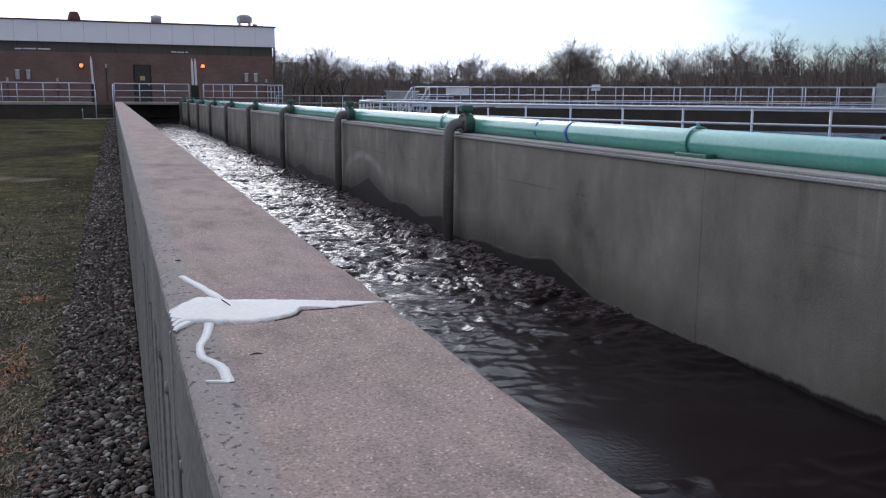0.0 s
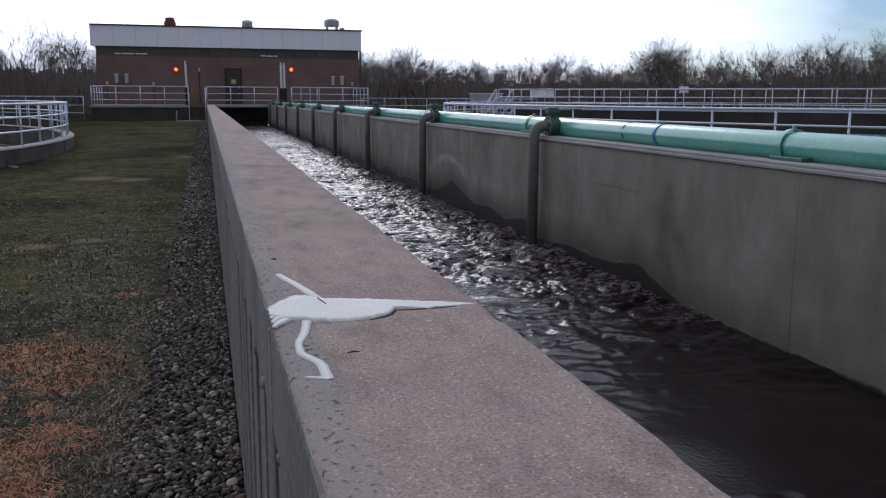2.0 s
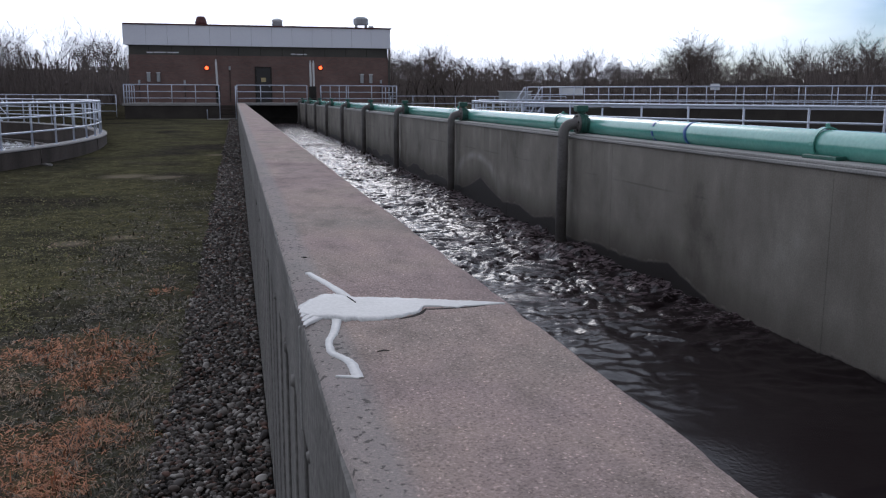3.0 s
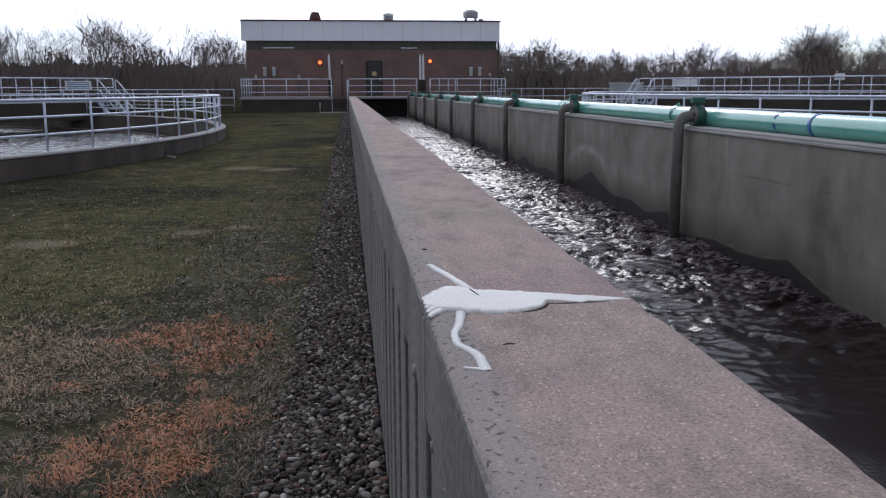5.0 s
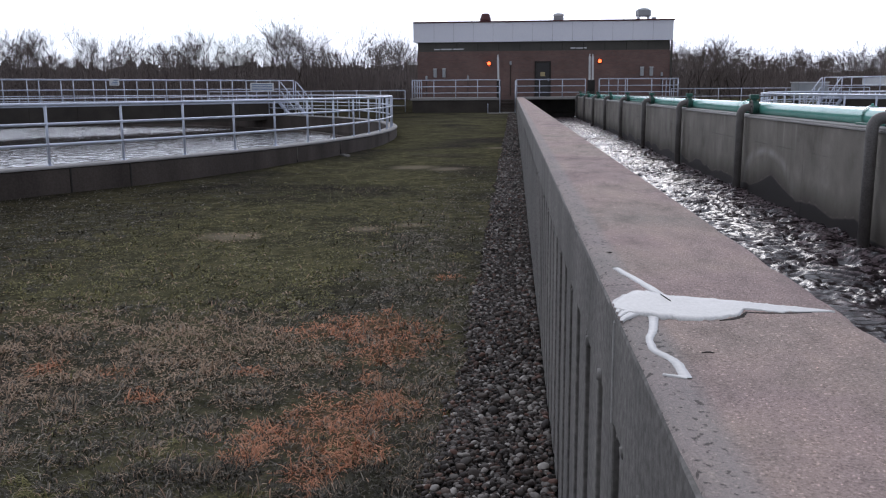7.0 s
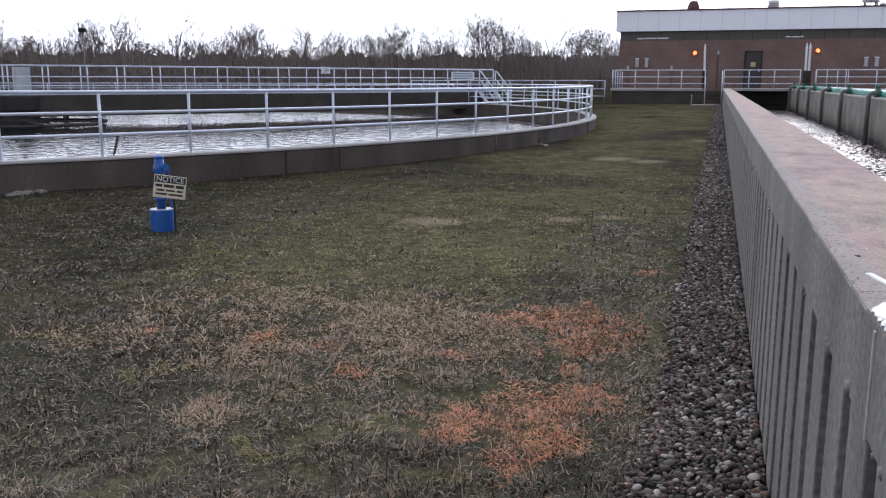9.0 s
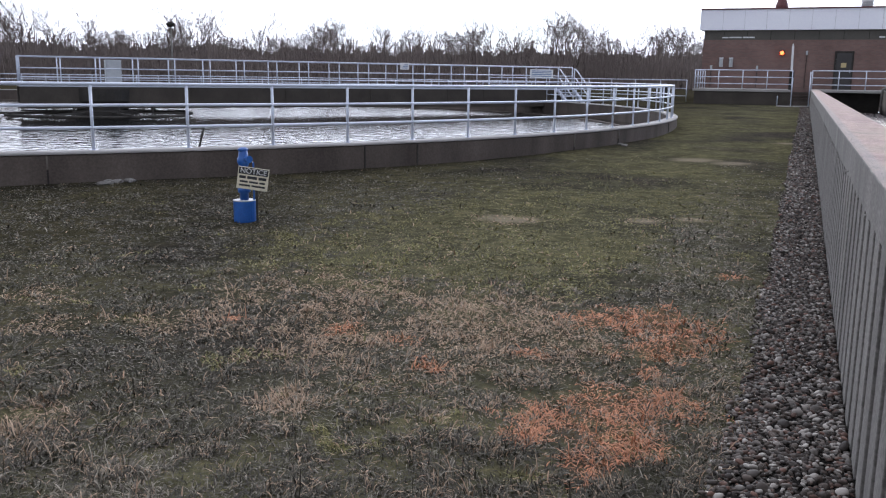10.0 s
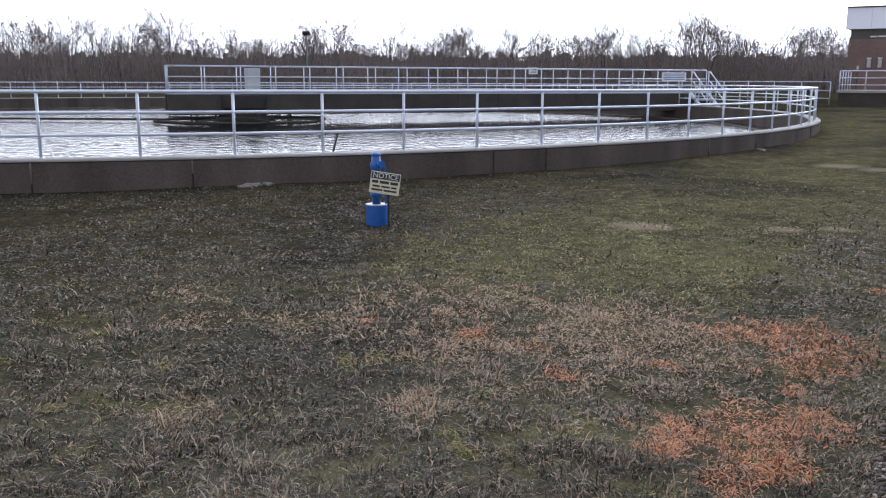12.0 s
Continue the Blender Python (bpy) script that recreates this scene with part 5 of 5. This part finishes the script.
# ---- trees and brush ----
def fast_mesh(name, verts, tris, mat, smooth=False):
    """A mesh from numpy arrays of vertices (n, 3) and triangles (m, 3)."""
    me = bpy.data.meshes.new(name)
    me.vertices.add(len(verts))
    me.vertices.foreach_set("co", np.asarray(verts, np.float32).ravel())
    me.loops.add(len(tris) * 3)
    me.loops.foreach_set("vertex_index", np.asarray(tris, np.int32).ravel())
    me.polygons.add(len(tris))
    me.polygons.foreach_set("loop_start", np.arange(0, len(tris) * 3, 3, dtype=np.int32))
    if smooth:
        me.polygons.foreach_set("use_smooth", np.ones(len(tris), bool))
    me.materials.append(mat)
    me.update(calc_edges=True)
    return me


def prisms(segs):
    """Three-sided tapered prisms from rows of (a, b, ra, rb)."""
    a, b = np.array([s[0] for s in segs]), np.array([s[1] for s in segs])
    ra, rb = np.array([s[2] for s in segs])[:, None], np.array([s[3] for s in segs])[:, None]
    d = b - a
    d /= np.linalg.norm(d, axis=1, keepdims=True) + 1e-9
    ref = np.where(np.abs(d[:, 2:3]) < 0.9, np.array([[0, 0, 1.0]]), np.array([[1.0, 0, 0]]))
    s = np.cross(d, ref)
    s /= np.linalg.norm(s, axis=1, keepdims=True)
    u = np.cross(s, d)
    ring = [math.cos(2 * math.pi * k / 3) * s + math.sin(2 * math.pi * k / 3) * u for k in range(3)]
    v = np.stack([a + ra * r for r in ring] + [b + rb * r for r in ring], 1).reshape(-1, 3)
    t = np.array([(0, 1, 4), (0, 4, 3), (1, 2, 5), (1, 5, 4), (2, 0, 3), (2, 3, 5)])
    return v, (t[None] + 6 * np.arange(len(segs))[:, None, None]).reshape(-1, 3)


def strips(segs):
    """Flat tapered twigs, two triangles each, turned at random about their length."""
    rng = np.random.default_rng(3)
    a, b = np.array([s[0] for s in segs]), np.array([s[1] for s in segs])
    ra, rb = np.array([s[2] for s in segs])[:, None], np.array([s[3] for s in segs])[:, None]
    d = b - a
    q = np.cross(d, rng.normal(size=d.shape))
    q /= np.linalg.norm(q, axis=1, keepdims=True) + 1e-9
    v = np.stack([a - ra * q, a + ra * q, b + rb * q, b - rb * q], 1).reshape(-1, 3)
    t = np.array([(0, 1, 2), (0, 2, 3)])
    return v, (t[None] + 4 * np.arange(len(segs))[:, None, None]).reshape(-1, 3)


def grow(rng, height, spread, levels, fork, clear):
    """Segments of a bare tree: limbs as prisms, twigs as thin strips."""
    thick, thin = [], []

    def limb(p, d, length, r, lev):
        n = 3 if lev < 2 else (2 if lev < 4 else 1)
        pts = [p]
        for i in range(n):
            d = (d + Vector((rng.gauss(0, 0.14), rng.gauss(0, 0.14), rng.gauss(0.04, 0.09)))).normalized()
            p = p + d * (length / n)
            pts.append(p)
        for i in range(n):
            (thick if lev < 2 else thin).append((tuple(pts[i]), tuple(pts[i + 1]), max(0.009, r * (1 - 0.45 * i / n)), max(0.004, r * (1 - 0.45 * (i + 1) / n))))
        if lev >= levels:
            return
        kids = fork + (2 if lev == 0 else 0) + rng.randint(-1, 1)
        lo = clear if lev == 0 else 0.3
        for k in range(kids):
            t = min(1.0, lo + (1 - lo) * (k + 0.4 + 0.6 * rng.random()) / kids)
            i = min(n - 1, int(t * n))
            q = pts[i].lerp(pts[i + 1], t * n - i)
            a = rng.uniform(0, 2 * math.pi)
            tilt = rng.uniform(0.3, 0.85) * spread
            side = Vector((math.cos(a), math.sin(a), 0))
            nd = (d * math.cos(tilt) + side * math.sin(tilt) + Vector((0, 0, 0.14))).normalized()
            limb(q, nd, length * (rng.uniform(0.7, 1.05) if lev == 0 else rng.uniform(0.5, 0.8)), r * (0.52 if lev else 0.55), lev + 1)
    limb(Vector((0, 0, -0.3)), Vector((0, 0, 1)), height * 0.46, height * 0.0115, 0)
    top = max(s[1][2] for s in thick + thin)
    k = height / top
    fix = lambda L: [(tuple(c * k for c in a), tuple(c * k for c in b), ra, rb) for a, b, ra, rb in L]
    return fix(thick), fix(thin)


TREE_SIZES = [(10, 0.95, 0.3), (9.5, 1.1, 0.22), (10.5, 0.85, 0.35), (9, 1.0, 0.2), (10, 1.2, 0.25), (6, 0.8, 0.05), (10, 1.4, 0.2)]


def build_trees():
    rng = random.Random(11)
    kinds = []
    for i, (tall, spread, clear) in enumerate(TREE_SIZES):
        a, b = grow(rng, tall, spread, 5, 4 if i < 6 else 5, clear)
        t = thing("bare_tree", ("large round-crowned bare tree above the wood edge" if i == 6 else "bare grey-brown winter tree at the yard's edge"), "tree", pose(0, -400 - 12 * i, 0), "trees of the wood edge")
        v, f = prisms(a)
        part("trunk", fast_mesh("trunk", v, f, M_BARK), M_BARK, t)
        v, f = strips(b)
        part("crown", fast_mesh("crown", v, f, M_TWIG), M_TWIG, t)
        kinds.append(t)
    used = set()

    def plant(az, dist, high, kind):
        t = kinds[kind]
        s = high / TREE_SIZES[kind][0]
        x, y = dist * math.sin(radians(az)), dist * math.cos(radians(az))
        w = s * rng.uniform(0.85, 1.1)
        m = pose(x, y, 0.35, 0, 0, rng.uniform(0, 360)) @ Matrix.Diagonal((w, w, s, 1))
        if kind not in used:
            used.add(kind)
            t.matrix_basis = m
        else:
            copy_thing(t, m)
    az = -62.0
    while az < 54:
        left, right = az < -5.5, az > 34.5
        if -4.5 < az < 8.5:
            az += 1
            continue
        high = rng.uniform(8.2, 11.4) if left else (rng.uniform(7.0, 8.8) if right else rng.uniform(6.4, 8.2))
        if az < -46:
            high *= rng.uniform(0.95, 1.12)
        plant(az, rng.uniform(126, 158), high, rng.choice((0, 1, 2, 3, 4)))
        az += rng.uniform(0.35, 0.9) if (left or right) else rng.uniform(0.2, 0.45)
    plant(28.2, 122, 10.8, 6)
    plant(28.4, 124.5, 10.6, 6)
    for k in range(8):
        plant(9.4 + 0.65 * k + rng.uniform(-0.2, 0.2), 98 + rng.uniform(-4, 6), rng.uniform(5.4, 7.4), (5, 1, 3, 4)[k % 4])
    for a, hh in ((36.6, 9.8), (38.5, 10.4), (41.0, 10.8), (43.3, 10.2), (45.5, 10.6), (47.6, 10.4), (49.5, 10.6)):
        plant(a, 130, hh, rng.choice((4, 6)))
    # brush in front of and below the trees
    fine = []
    for i in range(15000):
        a = rng.uniform(-68, 60)
        if -4 < a < 8:
            continue
        d = rng.uniform(112, 152)
        left = a < -4 or a > 35
        n = 0.5 + 0.5 * noise.noise((a * 0.35, 0.0, 2.0))
        hgt = (rng.uniform(2.6, 6.2) + 2.0 * n) * (1.0 if left else 0.8)
        a = radians(a)
        p = np.array((d * math.sin(a), d * math.cos(a), 0.1))
        q = p + np.array((rng.gauss(0, 0.6), rng.gauss(0, 0.6), hgt))
        mid = (p + q) / 2 + np.array((rng.gauss(0, 0.15), rng.gauss(0, 0.15), 0))
        fine.append((p, mid, 0.045, 0.035))
        fine.append((mid, q, 0.035, 0.012))
        for _ in range(5):
            s = mid + (q - mid) * rng.uniform(-0.6, 0.8)
            e = s + np.array((rng.gauss(0, 0.55), rng.gauss(0, 0.55), rng.uniform(0.3, 1.3)))
            fine.append((s, e, 0.022, 0.008))
    v, f = strips(fine)
    tagged(part("brush", fast_mesh("brush", v, f, M_TWIG), M_TWIG), "dense bare winter brush below the trees", "brush", kind="stuff")
    # thicket mass behind the stems
    na, nh = 3600, 9
    vv = []
    for i in range(na):
        a = -76 + 150 * i / (na - 1)
        left = 1.0 if (a < -4 or a > 35) else 0.75
        top = (5.9 + 0.9 * noise.noise((a * 0.5, 0.2, 0)) + 0.7 * noise.noise((a * 2.3, 0.7, 0)) + 0.5 * noise.noise((a * 9, 1.7, 0)) + 0.6 * noise.noise((a * 31, 2.7, 0)) + rng.uniform(-0.5, 0.5)) * left
        for k in range(nh):
            t = k / (nh - 1)
            d = 154 + 5 * t * t + 1.2 * noise.noise((a * 1.5, t * 4, 6.0))
            vv.append((d * math.sin(radians(a)), d * math.cos(radians(a)), 0.1 + top * t))
    ff = [(i * nh + k, (i + 1) * nh + k, (i + 1) * nh + k + 1, i * nh + k + 1) for i in range(na - 1) for k in range(nh - 1)]
    tagged(part("far_thicket", mesh_of("far_thicket", vv, ff, M_BRUSH, True), M_BRUSH), "dark mass of far winter woods", "woods", kind="stuff")


build_trees()


# ---- ribs of the near wall ----
def pebble_base(sub):
    b = bmesh.new()
    bmesh.ops.create_icosphere(b, subdivisions=sub, radius=1.0)
    v = np.array([x.co[:] for x in b.verts])
    f = np.array([[x.index for x in p.verts] for p in b.faces])
    b.free()
    return v, f


def build_ribs():
    parent = bpy.data.objects["channel_wall_near"]
    b = box(0, 0.106, 0.018, 0.212, -0.25, 1.011, 0.003)
    me = bpy.data.meshes.new("rib")
    b.to_mesh(me)
    b.free()
    me.materials.append(M_RIB)
    for k in range(-20, 158):
        y = 2.165 + 0.305 * k + 0.012 * math.sin(k * 1.7)
        if Y0 < y < Y1 - 0.3:
            part("rib", me, M_RIB, parent).matrix_basis = pose(W0, y, 0)
    # rough lumps where the grooves run out under the smooth band
    rng = np.random.default_rng(21)
    v0, f0 = pebble_base(1)
    vv, ff = [], []
    for k in range(-3, 40):
        for _ in range(5):
            y = 2.165 + 0.305 * k - 0.035 + rng.normal(0, 0.05)
            s = rng.uniform(0.006, 0.017) * np.array((0.8, rng.uniform(0.7, 1.6), rng.uniform(0.6, 1.4)))
            ff.append(f0 + len(v0) * len(vv))
            vv.append(v0 * s * rng.uniform(0.8, 1.2, (len(v0), 1)) + (W0 + rng.uniform(0.0, 0.02), y, 1.004 + rng.normal(0, 0.012)))
    part("spalled_edge", fast_mesh("spalled_edge", np.concatenate(vv), np.concatenate(ff), M_RIB), M_RIB, parent, "rough spalled concrete edge")


build_ribs()


# ---- gravel strip along the wall ----
def gravel_edge(y):
    return -0.475 - 0.07 * max(0.0, min(1.0, (5.0 - y) / 1.5)) + 0.05 * noise.noise((y * 0.9, 3.3, 0)) + 0.04 * noise.noise((y * 3.1, 8.3, 0)) + 0.0018 * y


def build_gravel():
    rng = np.random.default_rng(5)
    ys = np.arange(Y0, Y1 - 1.3, 0.2)
    vv, n = [], 6
    for y in ys:
        e = gravel_edge(y) - 0.05
        for k in range(n):
            x = e + (0.04 - e) * k / (n - 1)
            vv.append((x, y, gz(x, y) + (0.014 if k else -0.03)))
    ff = [(j * n + i, j * n + i + 1, (j + 1) * n + i + 1, (j + 1) * n + i) for j in range(len(ys) - 1) for i in range(n - 1)]
    bed = tagged(part("gravel_bed", mesh_of("gravel_bed", vv, ff, M_GRIT, True), M_GRIT), "strip of grey river pebbles along the wall", "gravel", kind="stuff")
    hi, lo = pebble_base(2), pebble_base(1)
    shapes = []
    for i in range(8):
        v = hi[0].copy()
        for j in range(len(v)):
            v[j] *= 1 + 0.22 * noise.noise(tuple(v[j] * 0.9 + i * 5))
        shapes.append(v)
    near, mid, off = ([], []), ([], []), [0, 0]
    meshes = [fast_mesh("pebble", s, hi[1], M_PEBBLE, True) for s in shapes]
    count = 0
    for y0, y1, dens, which in ((0.8, 2.8, 900, 1), (2.8, 8.5, 3500, 0), (8.5, 20, 2300, 1), (20, Y1 - 1.4, 330, 1)):
        for _ in range(int(dens * 0.56 * (y1 - y0))):
            y = rng.uniform(y0, y1)
            e = gravel_edge(y)
            x = e + (-0.005 - e) * rng.uniform(-0.06, 1.0)
            if x < e and rng.random() < 0.6:
                continue
            r = rng.lognormal(math.log(0.0104), 0.28)
            if y > 8.5:
                r *= 1.5 if y > 20 else 1.12
            x = min(x, -r * 0.9)
            sc = np.array((r * rng.uniform(0.95, 1.5), r * rng.uniform(0.8, 1.1), r * rng.uniform(0.5, 0.75)))
            z = gz(x, y) + 0.012 + sc[2] * rng.uniform(0.25, 1.5)
            rot = Euler((rng.normal(0, 0.35), rng.normal(0, 0.35), rng.uniform(0, 6.3))).to_matrix()
            if which == 0 and 3.1 < y < 3.45 and count < 300:
                count += 1
                o = part("pebble", meshes[int(rng.integers(8))], M_PEBBLE, bed)
                o.matrix_basis = Matrix.LocRotScale((x, y, z), rot.to_euler(), tuple(sc))
                continue
            tgt = near if which == 0 else mid
            src, tri = (shapes[int(rng.integers(8))], hi[1]) if which == 0 else (lo[0], lo[1])
            if which == 0 and y > 5:
                src, tri = lo
            tgt[0].append((src * sc) @ np.array(rot).T + (x, y, z))
            tgt[1].append(tri + off[which])
            off[which] += len(src)
    for tgt in (near, mid):
        o = part("pebbles", fast_mesh("pebbles", np.concatenate(tgt[0]), np.concatenate(tgt[1]), M_PEBBLE, True), M_PEBBLE, bed, "grey and brown river pebbles")
        o["kind"] = "stuff"


build_gravel()


# ---- grass ----
def build_grass():
    rng = np.random.default_rng(9)
    n0 = 430000
    r = np.exp(rng.uniform(math.log(2.3), math.log(26), n0))
    a = rng.uniform(radians(-64), radians(4), n0)
    x, y = -0.3 + r * np.sin(a), r * np.cos(a)
    field = lambda s, seed: np.array([noise.noise((p * s, q * s, seed)) for p, q in zip(x, y)])
    ok = (np.hypot(x - LC[0], y - LC[1]) > LR + 0.02) & (x < -0.42 - 0.07 * np.clip((5.0 - y) / 1.5, 0, 1) + rng.normal(0, 0.055, n0)) & (y > 0.6)
    x, y, r = x[ok], y[ok], r[ok]
    f1, f2, f3, fc = field(1.1, 9.0), field(4.2, 2.0), field(9.5, 5.0), field(6.3, 21.0)
    tuft = 0.6 * f1 + 1.2 * fc + 0.5 * f2
    # thin out bare spots between the tufts
    ok = rng.random(len(x)) < np.clip(0.68 + 0.3 * f2 + 0.4 * f3 + 0.8 * fc, 0.38, 1) * np.clip(2.1 - r / 9.5, 0.0, 1)
    x, y, r, f1, f2, f3, tuft = (q[ok] for q in (x, y, r, f1, f2, f3, tuft))
    wob = field(2.3, 1.0) + 0.6 * field(7, 4.0)
    swirl = field(1.7, 12.0) * 5 + field(5.5, 15.0) * 2.5

    def mask(spots):
        m = np.full(len(x), -9.0)
        for sx, sy, sr in spots:
            m = np.maximum(m, 1 - np.hypot(x - sx, y - sy) / sr)
        return m
    dead = rng.random(len(x)) < np.clip(0.20 + 1.05 * np.clip(mask(DEAD), -1.2, 1) + 0.45 * wob + 0.8 * f3, 0, 0.72)
    straw = (rng.random(len(x)) < np.clip(0.25 + 1.2 * mask(STRAW) + 0.8 * wob + 0.5 * f3, 0, 0.56) * np.clip(1.6 - r / 10, 0.2, 1)) & ~dead
    tan = np.clip(1.25 - np.hypot((x + 2.3) / 1.95, (y - 5.0 + 0.25 * (x + 2.2)) / 1.2), 0, 1)
    straw |= (rng.random(len(x)) < 0.62 * tan * np.clip(0.75 + 1.1 * wob + 0.7 * f3, 0.1, 1.2)) & ~dead
    straw |= (rng.random(len(x)) < (0.04 + 0.16 * np.clip(tuft + 0.2, 0, 1)) * np.clip(1.5 - r / 8, 0.1, 1)) & ~dead
    green = ~dead & ~straw & ((y + 1.3 * wob > 6.2) & (x < -1.5 + 0.5 * wob) & (x > -5.0 + 0.12 * (y - 6.5) + 1.3 * wob) | (wob > 0.48)) & (rng.random(len(x)) < 0.92)
    z = np.array([gz(p, q) for p, q in zip(x, y)])
    # darkened blades: towards the tank, and as painted tuft shade near the wall
    dark_sel = ~dead & ~straw & ~green & ((x + 1.2 * wob < -2.9) | ((y + 0.8 * wob < 3.75) & (x > -2.4)) | (f1 < -0.28))
    for name, sel, mat, lab in (("damp_grass", dark_sel, M_GRASS_DARK, "darkened winter grass towards the tank, with tuft shade in its colour"), ("grass", ~dead & ~straw & ~green & ~dark_sel, M_GRASS, "short grey-green winter grass"), ("olive_grass", green, M_GREEN, "short olive green grass"), ("straw_grass", straw, M_STRAW, "pale dry straw grass among the turf"), ("burnt_grass", dead, M_DEAD, "burnt orange dead grass patches")):
        px, py, pz, pr, tf, sw = x[sel], y[sel], z[sel], r[sel], tuft[sel], swirl[sel]
        n = len(px)
        far = np.clip(pr / 4.3, 0.85, 3.0)
        length = rng.uniform(0.032, 0.078, n) * (1 + 0.6 * np.clip(tf, -0.6, 1)) * (0.7 if mat is M_GREEN else 1.0) * np.clip(1.25 - pr / 22, 0.4, 1.1) * np.where(rng.random(n) < 0.03, 1.5, 1.0)
        width = rng.uniform(0.0016, 0.0036, n) * far
        yaw = sw + rng.normal(0, 1.5, n)
        lean = np.clip(rng.normal(0.85, 0.4, n) - 0.2 * np.clip(tf, -1, 1) + 0.05 * np.minimum(pr, 9), 0.05, 1.55)
        curl = np.clip(rng.normal(0.65, 0.35, n), 0, 1.3)
        dx, dy = np.cos(yaw), np.sin(yaw)
        sx, sy = -dy * width, dx * width
        v = np.empty((n, 7, 3))
        out, up = np.zeros(n), np.full(n, -0.004)
        for k, taper in enumerate((1.0, 0.95, 0.7, 0.0)):
            v[:, 2 * k] = np.stack([px + dx * out - sx * taper, py + dy * out - sy * taper, pz + up], 1)
            if k < 3:
                v[:, 2 * k + 1] = np.stack([px + dx * out + sx * taper, py + dy * out + sy * taper, pz + up], 1)
            bend_now = lean + curl * k
            out = out + length * 0.34 * np.sin(bend_now)
            up = np.maximum(up + length * 0.34 * np.cos(bend_now), 0.002)
        t = np.array([(0, 1, 3), (0, 3, 2), (2, 3, 5), (2, 5, 4), (4, 5, 6)])
        tris = (t[None] + 7 * np.arange(n)[:, None, None]).reshape(-1, 3)
        tagged(part(name, fast_mesh(name, v.reshape(-1, 3), tris, mat), mat), lab, "grass", kind="stuff")


build_grass()
